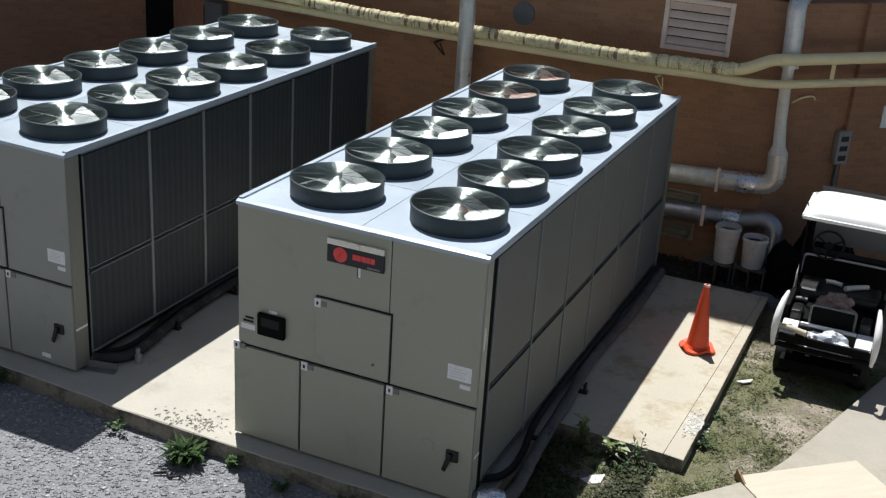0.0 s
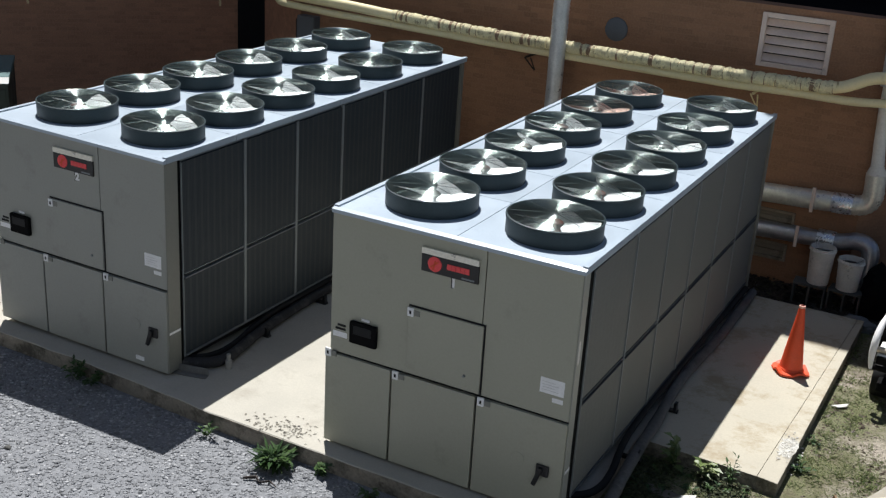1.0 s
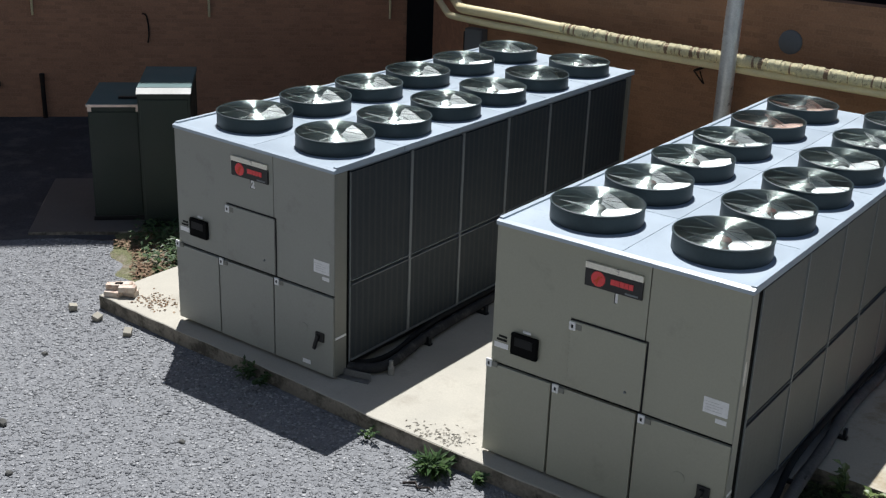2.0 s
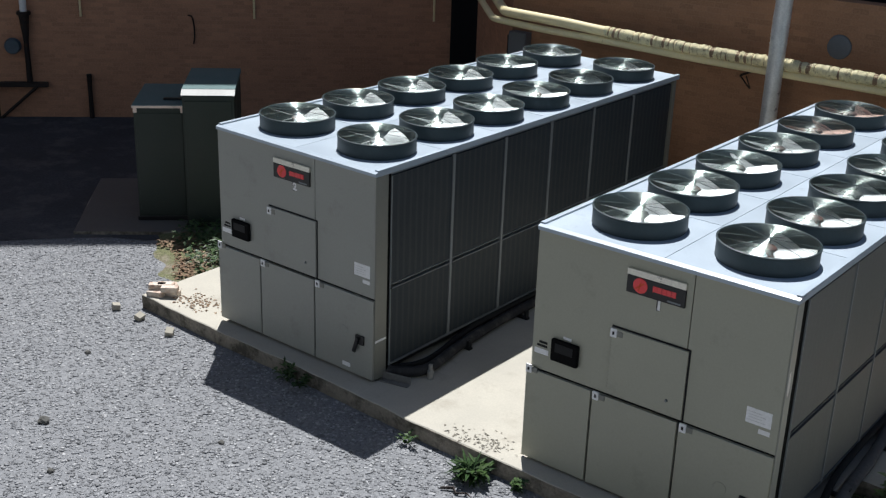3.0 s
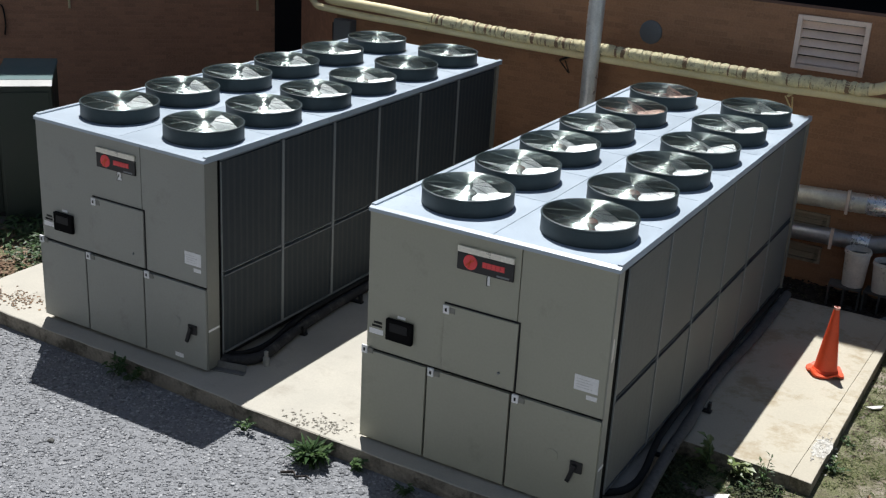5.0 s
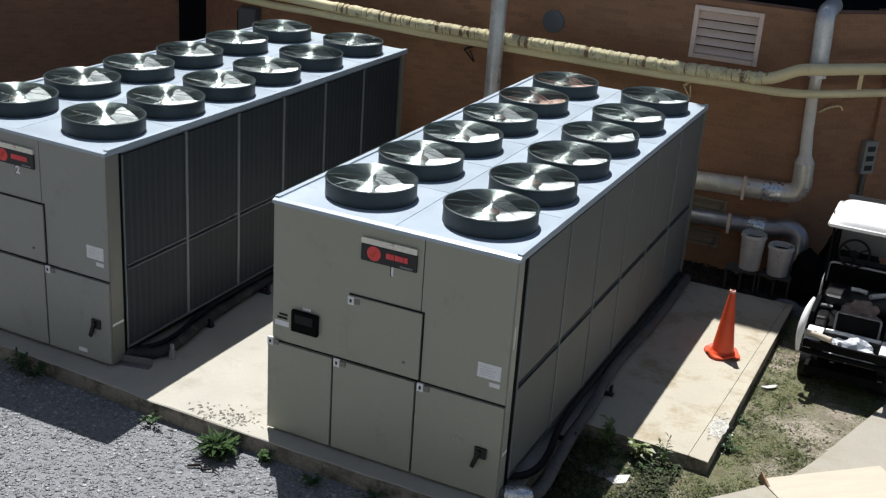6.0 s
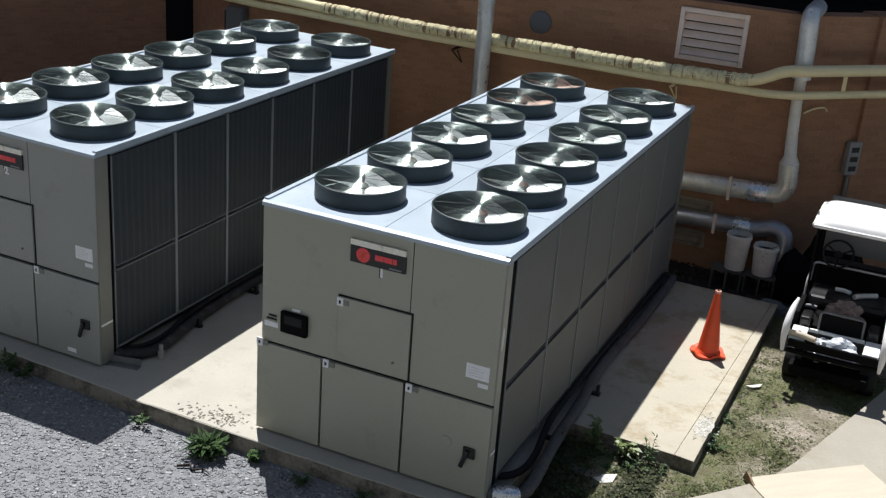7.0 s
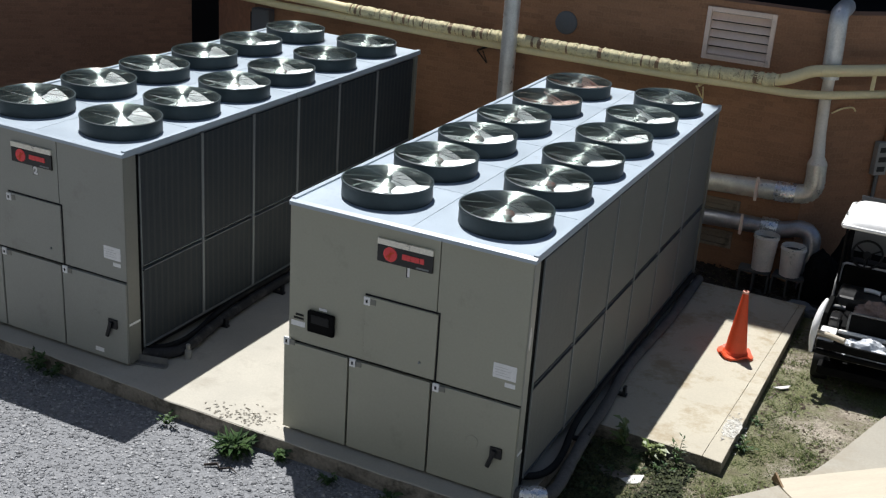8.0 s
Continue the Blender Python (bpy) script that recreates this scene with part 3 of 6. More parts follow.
def soil_patch(name, x0, x1, y0, y1, step, lift, label, shape):
    """Uneven soil that thins out to nothing at its rim."""
    nx, ny = int((x1 - x0) / step) + 1, int((y1 - y0) / step) + 1
    verts, faces = [], []
    for j in range(ny):
        for i in range(nx):
            x, y = x0 + i * step, y0 + j * step
            h = lift * min(1.0, max(-1.5, shape(x, y))) + 0.01 * noise.noise(Vector((x * 3, y * 3, 1))) + 0.012 * noise.noise(Vector((x * 0.9, y * 0.9, 4)))
            verts.append((x, y, GZ + 0.01 + h))
    for j in range(ny - 1):
        for i in range(nx - 1):
            a = j * nx + i
            faces.append((a, a + 1, a + nx + 1, a + nx))
    ob = raw_mesh(name, verts, faces, M["soil"])
    for p in ob.data.polygons:
        p.use_smooth = True
    return tagged(ob, label, "soil", kind="structure")


soil_patch("ground", 0.0, 4.2, -0.6, 8.8, 0.08, 0.02, "dry brown soil with patchy grass", lambda x, y: 1.2 * (x + 0.35 * noise.noise(Vector((y, 3, 0))) + 0.1) + 0.2)
soil_patch("ground", -9.9, -7.7, 0.15, 3.55, 0.08, 0.04, "soil strip with leaf litter beside the slab",
           lambda x, y: 3 * (y - 0.6 + 0.62 * (x + 8.0) + 0.9 * noise.noise(Vector((x * 2, y * 2, 0))) * 0.3))


def asphalt_strip():
    """Old asphalt, darkened for the west wall's shade, with a slightly ragged rim."""
    verts, faces = [], []
    n = 90
    for i in range(n + 1):
        s = -1.0 + i * 0.5
        out = 6.85 + 0.12 * noise.noise(Vector((s * 0.7, 0, 3))) + 0.1 * noise.noise(Vector((s * 2.3, 0, 8)))
        for d in (0.0, out):
            verts.append((-10.7 - 0.7071 * s + 0.7071 * d, 10.2 - 0.7071 * s - 0.7071 * d, GZ + 0.008))
    for i in range(n):
        faces.append((2 * i, 2 * i + 1, 2 * i + 3, 2 * i + 2))
    return tagged(raw_mesh("pavement", verts, faces, M["asphalt"]), "old asphalt strip darkened as shade along the brick wall", "asphalt", kind="structure")


asphalt_strip()


# ---- walls of the building ----
def wall(name, a, b, z0, z1, thick, holes=(), label="", material=None):
    """An upright wall from a to b, its face on the right of that way; holes are (from, to, low, high) along it."""
    a, b = Vector((*a, 0)), Vector((*b, 0))
    u = (b - a).normalized()
    back = Vector((-u.y, u.x, 0))
    length = (b - a).length
    us = sorted({0.0, length, *[h for q in holes for h in q[:2]]})
    zs = sorted({z0, z1, *[h for q in holes for h in q[2:]]})
    bm = bmesh.new()
    uv = bm.loops.layers.uv.new("UVMap")
    for u0, u1 in zip(us, us[1:]):
        for w0, w1 in zip(zs, zs[1:]):
            if any(q[0] - 1e-6 < (u0 + u1) / 2 < q[1] and q[2] < (w0 + w1) / 2 < q[3] for q in holes):
                continue
            block(bm, u0, u1, 0, thick, w0, w1)
    bmesh.ops.remove_doubles(bm, verts=bm.verts, dist=1e-5)
    inner = {}
    for f in bm.faces:
        inner.setdefault(tuple(round(c, 4) for c in f.calc_center_median()), []).append(f)
    bmesh.ops.delete(bm, geom=[f for fs in inner.values() if len(fs) > 1 for f in fs], context="FACES")
    for f in bm.faces:
        for lp in f.loops:
            c = lp.vert.co
            lp[uv].uv = (c.x + c.y, c.z)
    for v in bm.verts:
        v.co = a + u * v.co.x + back * v.co.y + Vector((0, 0, v.co.z))
    ob = part(name, bm, material or M["wall"])
    return tagged(ob, label or "brown brick building wall in shade", "wall", kind="structure")


WY, WT = 7.0, 3.36
VENT = (-0.535, 0.355, 2.595, 3.27)
LOW1, LOW2 = (-0.44, 0.285, 0.565, 0.765), (-0.47, 0.25, 0.08, 0.32)
holes = [(v[0] + 7.6, v[1] + 7.6, v[2], v[3]) for v in (VENT, LOW1, LOW2)]
wall("wall_north", (-7.6, WY), (1.05, WY), -0.5, WT, 0.3, holes)
wall("wall_return", (-10.75, 10.15), (-7.6, WY), -0.5, WT, 0.3, material=M["wall_west"])
wall("wall_northeast", (1.05, WY), (1.83, WY + 0.78), -0.5, WT, 0.3)
wall("wall_northeast", (1.88, WY + 0.73), (12.0, WY + 10.85), -0.5, WT + 0.02, 0.4)
wall("wall_west", (-42, -21.1), (-10.7, 10.2), -0.5, 14.9, 0.4, material=M["wall_west"])
wall("wall_tower", (-11.0, 9.76), (-3.05, 9.76), -0.5, 11.0, 0.4, label="upper wall coloured near black for its deep shade", material=M["tower"])
wall("wall_tower", (-3.04, 9.76), (2.2, 9.76), -0.5, 12.82, 0.4, label="upper wall coloured near black for its deep shade", material=M["tower"])
wall("wall_tower", (2.2, 9.76), (30, 37.56), -0.5, 12.8, 0.4, label="upper wall coloured near black for its deep shade", material=M["tower"])
# Unseen walls added to close the yard, sized to steer sky and bounce light.
wall("wall_south", (40, -12.5), (-45, -12.5), -0.5, 14.0, 0.4, label="unseen grey wall added across the yard to shape the light", material=M["render_coat"])
wall("wall_east", (10, 12), (10, -12.4), -0.5, 3.2, 0.4, label="unseen grey wall added beyond the walkway to shape the light", material=M["render_coat"])
tagged(part("roof", prism(bmesh.new(), [(-9.95, 9.75), (-7.5, 7.3), (1.0, 7.3), (11.8, 18.1), (10, 17.7), (2.1, 9.75)], 3.05, 3.28), M["roof"]), "black flat roof membrane of the low wing", "roof", kind="structure")


# ---- chillers ----
W, LEN, TOPZ = 2.24, 6.0, 2.185
FAN_Y = [0.535, 1.49, 2.425, 3.375, 4.365, 5.425]
FAN_X = [-0.5, -1.645]
ROW_Y = [-0.03, 1.01, 1.955, 2.9, 3.87, 4.895, 6.03]
BAY_Y = [0.25, 1.2, 2.12, 3.02, 3.94, 4.89, 5.9]
fan_parts = {}


def fan_meshes():
    """One fan's shroud, guard, blades and motor, shared by all."""
    if fan_parts:
        return fan_parts
    bm = lathe(bmesh.new(), [(0.404, 0.0), (0.403, 0.135), (0.409, 0.142), (0.409, 0.155), (0.398, 0.159), (0.392, 0.152), (0.388, 0.02), (0.388, -0.3)], 56)
    fan_parts["shroud"] = part("condenser_fan", bm, M["ring"], None, smooth=True).data
    line, a = [], 0.0
    while True:
        r = 0.014 + 0.0185 * a / (2 * math.pi)
        if r > 0.402:
            break
        line.append((r * math.cos(a), r * math.sin(a), 0.161 + 0.012 * (1 - (r / 0.402) ** 2)))
        a += 2 * math.pi / (32 if r < 0.15 else 52)
    fan_parts["guard"] = part("guard", tube(bmesh.new(), line, 0.001, 8), M["wire"], None, smooth=True).data
    bm = tube(bmesh.new(), [(0.012, 0, 0.173), (0.22, 0, 0.166), (0.402, 0, 0.155)], 0.0026, 6)
    fan_parts["guard_spoke"] = part("guard_spoke", bm, M["wire"], None, smooth=True).data
    bm = bmesh.new()
    rows = []
    for i in range(6):
        rr = 0.085 + i * 0.0575
        half = radians(24 + 4 * i if i < 4 else 35)
        row = []
        for j in range(7):
            f = j / 6 * 2 - 1
            a = f * half
            row.append(bm.verts.new((rr * math.cos(a), rr * math.sin(a), 0.09 - 0.17 * (rr - 0.085) + rr * f * half * 0.4 + 0.006 * (1 - f * f))))
        rows.append(row)
    for a, b in zip(rows, rows[1:]):
        for j in range(6):
            bm.faces.new((a[j], b[j], b[j + 1], a[j + 1]))
    bmesh.ops.solidify(bm, geom=bm.faces[:], thickness=0.004)
    fan_parts["blade"] = part("blade", bm, M["blade"], None, smooth=True).data
    bm = lathe(bmesh.new(), [(0, 0.112), (0.05, 0.11), (0.068, 0.1), (0.075, 0.06), (0.075, -0.1), (0.09, -0.1), (0.09, -0.2), (0, -0.2)], 20)
    fan_parts["hub"] = part("hub", bm, M["motor"], None, smooth=True).data
    bm = lathe(bmesh.new(), [(0.387, -0.28), (0, -0.28)], 24)
    fan_parts["well"] = part("well", bm, M["well"], None).data
    for o in [o for o in bpy.data.objects if o.type == "MESH" and o.data in list(fan_parts.values())]:
        bpy.data.objects.remove(o)
    return fan_parts


def top_sheet(x0, x1, y0, y1, cx, cy, z0, z1, r=0.385, seg=48):
    """A sheet with a round fan opening and turned-down rims."""
    bm = bmesh.new()
    ang = [2 * math.pi * k / seg for k in range(seg)]
    ang += [math.atan2(y - cy, x - cx) % (2 * math.pi) for x in (x0, x1) for y in (y0, y1)]
    ang = sorted(ang)
    inn, out, low, well = [], [], [], []
    for a in ang:
        c, s = math.cos(a), math.sin(a)
        k = min(((x1 if c > 0 else x0) - cx) / c if abs(c) > 1e-9 else 9e9, ((y1 if s > 0 else y0) - cy) / s if abs(s) > 1e-9 else 9e9)
        inn.append(bm.verts.new((cx + r * c, cy + r * s, z1)))
        out.append(bm.verts.new((cx + k * c, cy + k * s, z1)))
        low.append(bm.verts.new((cx + k * c, cy + k * s, z0)))
        well.append(bm.verts.new((cx + r * c, cy + r * s, z0)))
    n = len(ang)
    for i in range(n):
        j = (i + 1) % n
        bm.faces.new((inn[i], out[i], out[j], inn[j]))
        bm.faces.new((out[i], low[i], low[j], out[j]))
        bm.faces.new((well[i], inn[i], inn[j], well[j]))
        bm.faces.new((low[i], well[i], well[j], low[j]))
    return bm


def latch(u, x, z):
    p = part("latch", boxy(x, x + 0.06, -0.03, -0.012, z - 0.078, z, 0.004), M["chrome"], u, "bright metal latch plate")
    part("latch_grip", boxy(x + 0.063, x + 0.118, -0.026, -0.012, z - 0.066, z - 0.014, 0.006), M["post"], p)
    part("latch_key", boxy(x + 0.022, x + 0.04, -0.033, -0.0295, z - 0.055, z - 0.025), M["rubber"], p)


def chiller(x0, y0, number, tone, lean, roll, tilt, back, lift):
    """lean and roll: degrees of the slab's fall; tilt, back and lift: how the top deck sits askew on its frame."""
    u = thing("chiller", f"grey-green air-cooled chiller numbered {number} with twelve roof fans", "chiller", (x0, y0, SZ), group="chillers on the slab")
    u.rotation_euler = (radians(lean), radians(roll), 0)
    base = -SZ
    paint = M["paint"] if number == 1 else M["paint_dull"]

    def p(name, bm, m, parent=u, label="", smooth=False):
        bmesh.ops.translate(bm, vec=(0, 0, base), verts=bm.verts)
        return part(name, bm, m, parent, label, smooth)

    def deck(name, bm, m, label=""):
        for v in bm.verts:
            v.co += Vector((0, back, lift - tilt * v.co.x))
        return p(name, bm, m, u, label)

    # core, base and feet
    p("core", boxy(-W + 0.03, -0.03, 0.032, LEN - 0.02, 0.06, 1.78), M["dark"])
    p("base_rail", boxy(-W + 0.05, -0.05, 0.045, LEN - 0.05, -0.045, 0.058, 0.006), M["rubber"], label="dusty black steel base rail")
    for fy in (0.12, 2.0, 3.9, 5.75):
        for fx in (-W + 0.04, -0.1):
            p("foot", boxy(fx, fx + 0.09, fy - 0.07, fy + 0.07, SZ - fy * math.sin(radians(lean)) + fx * math.sin(radians(roll)), -0.047, 0.006), M["black"])
    # front panels
    g = 0.008
    p("front_panel", boxy(-2.285, -0.818 - g, 0, 0.02, 0.856, 2.138 + W * tilt, 0.004), paint)
    p("front_panel", boxy(-0.818, 0.0, 0, 0.02, 0.856, 2.138 + W * tilt, 0.004), paint)
    p("access_panel", boxy(-1.5, -0.8, -0.022, -0.002, 0.87, 1.485, 0.006), paint, label="raised square access panel")
    p("access_gap", boxy(-1.508, -0.785, -0.004, -0.001, 0.858, 1.5), M["gap"])
    for a, b in ((-2.325, -1.657), (-1.637, -0.835), (-0.815, 0.0)):
        p("door", boxy(a, b, -0.016, 0.018, -0.055, 0.834, 0.006), paint)
    p("door_gap", boxy(-2.28, -0.01, 0.021, 0.03, -0.05, 0.87), M["gap"])
    for lx, lz in ((-2.322, 0.878), (-1.63, 0.85), (-1.51, 1.48), (-0.805, 0.85)):
        latch(u, lx, lz + base)
    pd, gap = (0.11, 0.085) if number == 1 else (0.175, 0.04)
    p("corner_post", boxy(0.003, 0.012, 0.0, pd, -0.05, 2.135, 0.003), M["paint_dull"] if number == 1 else M["post"])
    p("corner_post", boxy(-2.284, -W + 0.0, 0.022, 0.205, -0.05, 2.135, 0.006), M["post"])
    p("corner_post", boxy(-0.04, 0.026, 5.92, LEN, -0.03, 2.135, 0.006), M["post"])
    p("corner_post", boxy(-2.284, -W + 0.0, 5.92, LEN, -0.03, 2.135, 0.006), M["post"])
    p("back_panel", boxy(-W + 0.004, -0.044, LEN - 0.018, LEN, 0.0, 2.135, 0.004), paint)
    # plaque, controls and stickers
    pl = p("name_plate", boxy(-1.405, -0.88, -0.02, 0.0, 1.835, 1.988, 0.006), M["black"], label="black name plate with a red mark")
    p("plate_lip", boxy(-1.405, -0.88, -0.024, 0.0, 1.991, 2.045, 0.004), M["duct"], pl)
    bm = bmesh.new()
    bmesh.ops.create_cone(bm, cap_ends=True, segments=28, radius1=0.066, radius2=0.062, depth=0.006, matrix=pose(-1.28, -0.0235, 1.917, 90))
    p("mark", bm, M["red"], pl, "red round mark")
    p("mark_line", boxy(-0.045, 0.045, -0.0295, -0.0268, -0.007, 0.007, m=pose(-1.28, 0, 1.917, 0, -38, 0)), M["orange"], pl)
    p("mark_line", boxy(-0.007, 0.007, -0.0295, -0.0268, -0.05, 0.03, m=pose(-1.28, 0, 1.917, 0, 12, 0)), M["orange"], pl)
    for k, w in enumerate((0.039, 0.037, 0.039, 0.037, 0.038)):
        p("mark", boxy(-1.165 + 0.0415 * k, -1.165 + 0.0415 * k + w, -0.026, -0.0202, 1.9, 1.948), M["red"], pl)
    p("mark", boxy(-1.03, -0.915, -0.024, -0.0202, 1.85, 1.864), M["strip"], pl)
    writing(str(number), 0.118, (-1.118, -0.0025, 1.782 + base), M["black"], u, "number_edge")
    writing(str(number), 0.105, (-1.107, -0.006, 1.785 + base), M["label"], u)
    cb = p("control_box", boxy(-2.07, -1.8, -0.045, 0.0, 1.0, 1.205, 0.014), M["matte"], label="black control display box")
    p("screen", boxy(-2.025, -1.845, -0.049, -0.0455, 1.095, 1.175, 0.001), M["frontglass"], cb)
    p("tag", boxy(-1.97, -1.89, -0.006, 0.0, 1.216, 1.24), M["label"])
    bm = bmesh.new()
    bmesh.ops.create_cone(bm, cap_ends=True, segments=14, radius1=0.013, radius2=0.01, depth=0.014, matrix=pose(-0.945, -0.029, 1.0, 90))
    p("knob", bm, M["strip"])
    st = p("sticker", boxy(-2.26, -2.115, -0.003, 0.0, 1.005, 1.055), M["label"], label="white sticker under dark print")
    for k in range(2):
        p("print_bar", boxy(-2.235 + 0.02 * k, -2.13, -0.003, 0.0, 1.075 + 0.034 * k, 1.096 + 0.034 * k), M["rubber"], st)
    st = p("sticker", boxy(-0.272, -0.062, -0.003, 0.0, 1.058, 1.193), M["label"], label="pale rating sticker")
    for k in range(4):
        p("print_bar", boxy(-0.255, -0.11 - 0.03 * (k % 2), -0.0042, -0.003, 1.085 + 0.024 * k, 1.089 + 0.024 * k), M["print"], st)
    p("sticker", boxy(-0.158, -0.064, -0.003, 0.0, 0.993, 1.032), M["label"])
    sw = p("switch_plate", boxy(-0.226, -0.115, -0.04, -0.016, 0.315, 0.415, 0.008), M["black"])
    p("switch_handle", boxy(-0.02, 0.02, -0.065, -0.04, -0.15, 0.03, 0.008, m=pose(-0.185, 0, 0.365, 0, 18, 0)), M["black"], sw)
    bm = bmesh.new()
    bmesh.ops.create_cone(bm, cap_ends=True, segments=24, radius1=0.058, radius2=0.055, depth=0.004, matrix=pose(-0.4, -0.018, 0.4, 90))
    p("knockout", bm, paint)
    p("strap", boxy(0.0125, 0.0155, 0.006, pd - 0.006, 0.37, 0.395), M["label"])
    if number == 2:
        p("sticker", boxy(-0.42, -0.31, -0.019, -0.016, 0.0, 0.045), M["label"])
    else:
        bm = bmesh.new()
        pts = [(0.03 * math.sin(a) * (1 + 0.5 * noise.noise(Vector((a * 2, 1, 0)))), 0.11 * math.cos(a) * (1 + 0.3 * noise.noise(Vector((a * 2, 5, 0))))) for a in [2 * math.pi * k / 14 for k in range(14)]]
        bm.faces.new([bm.verts.new((0.0135, 0.034 + a * 0.8, 1.46 + b)) for a, b in pts])
        p("scrape", bm, M["paper"], label="bare scraped patch on the corner post")
    # coils on both long sides, upper and lower panel in each bay, in thin frames
    for side, x in ((1, 0.022), (-1, -W - 0.022)):
        ge = pd + gap if side > 0 else 0.27
        fa, fb = (x - 0.05, x - 0.012) if side > 0 else (x + 0.012, x + 0.05)
        sa, sb = (x - 0.05, x) if side > 0 else (x, x + 0.05)
        wide = 0.011 if number == 1 else 0.018
        for y0, y1 in zip([ge + 0.012] + BAY_Y[1:], BAY_Y[1:]):
            for z0, z1 in ((0.07, 0.895), (0.965, 2.105)):
                p("coil_panel", boxy(fa, fb, y0 + 0.012, y1 - 0.012, z0, z1, 0.003), M["fin"] if number == 1 else M["fin_shaded"])
        for y in BAY_Y[1:-1]:
            p("coil_strip", boxy(sa, sb, y - wide, y + wide, 0.05, 2.125, 0.003), M["strip"])
        rails = ((0.9, 0.912), (0.948, 0.96), (0.045, 0.065))
        for z0, z1 in rails:
            p("coil_rail", boxy(sa, sb - 0.004 * (side > 0), ge + 0.04, BAY_Y[-1], z0, z1, 0.003), M["fin_rail"] if number == 1 else M["strip"])
        p("coil_rail", boxy(sa, sb, ge, ge + 0.012, 0.05, 2.11, 0.003), M["strip"])
        p("coil_gap", boxy(x - 0.06 if side > 0 else x + 0.03, x - 0.013 if side > 0 else x + 0.06, (pd if side > 0 else 0.206) + 0.001, ge - 0.001, 0.0, 2.13), M["matte"])
    # top sheets and fans
    fm = fan_meshes()
    k = 0
    for col, (xa, xb) in enumerate(((-1.097, 0.03), (-W - 0.03, -1.103))):
        for r in range(6):
            deck("top_sheet", top_sheet(xa, xb, ROW_Y[r] + 0.004, ROW_Y[r + 1] - 0.004, FAN_X[col], FAN_Y[r], 2.138, TOPZ, 0.397), M["top"])
            f = new("condenser_fan", fm["shroud"])
            f.parent, f.location = u, (FAN_X[col], FAN_Y[r] + back, TOPZ + base + lift - tilt * FAN_X[col])
            f.rotation_euler.y = tilt
            f["label"] = "dark round fan shroud with wire guard"
            turn = 17
            spin = (-12, 4, -20, -6, -25, -14, -10, -17, 8, -4, -22, -15)[(k + 5 * tone) % 12]
            for nm in ("guard", "hub", "well", *["blade"] * 4, *["guard_spoke"] * 8):
                q = new(nm, fm[nm])
                q.parent = f
                if nm == "blade":
                    q.rotation_euler = (0, 0, radians(spin))
                    spin += 90
                if number == 1 and k in (0, 1, 10, 11) and (nm == "hub" or nm == "blade" and k in (10, 11)):
                    q.material_slots[0].link = "OBJECT"
                    q.material_slots[0].material = M["hub_rust"] if nm == "hub" else M["blade_rust"]
                if nm == "guard_spoke":
                    q.rotation_euler = (0, 0, radians((k * 53) % 45 + turn))
                    turn += 45
            k += 1
    for xa, xb in ((-0.016, 0.03), (-W - 0.03, -W + 0.016)):
        deck("edge_rim", boxy(xa, xb, -0.032, 6.03, TOPZ + 0.001, TOPZ + 0.016, 0.004), M["top"])
    bm = bmesh.new()
    for x in (-W - 0.03, 0.03):
        bm.faces.new([bm.verts.new((x, y, z)) for y, z in ((-0.03, TOPZ + 0.003), (-0.07, TOPZ - 0.012), (-0.068, TOPZ - 0.045), (-0.03, TOPZ - 0.045))])
    bmesh.ops.bridge_loops(bm, edges=bm.edges[:])
    deck("front_lip", bm, M["top"], "pale turned-down front lip")
    deck("top_seam", boxy(-W + 0.01, -0.01, 0.03, LEN - 0.03, 2.1, 2.132), M["strip"])
    return u


BX, BY = -4.295, 0.146
chiller(0.0, 0.0, 1, 1, 0.25, 0.0, 0.006, 0.018, 0.008)
chiller(BX, BY, 2, 2, 0.5, 0.5, 0.011, 0.036, 0.008)


# ---- pipes and hoses along the chillers ----
def pipe_thing(name, pts, r, material, label, category="pipe", seg=12, group=""):
    ob = part(name, tube(bmesh.new(), pts, r, seg), M[material], smooth=True)
    return tagged(ob, label, category, group)


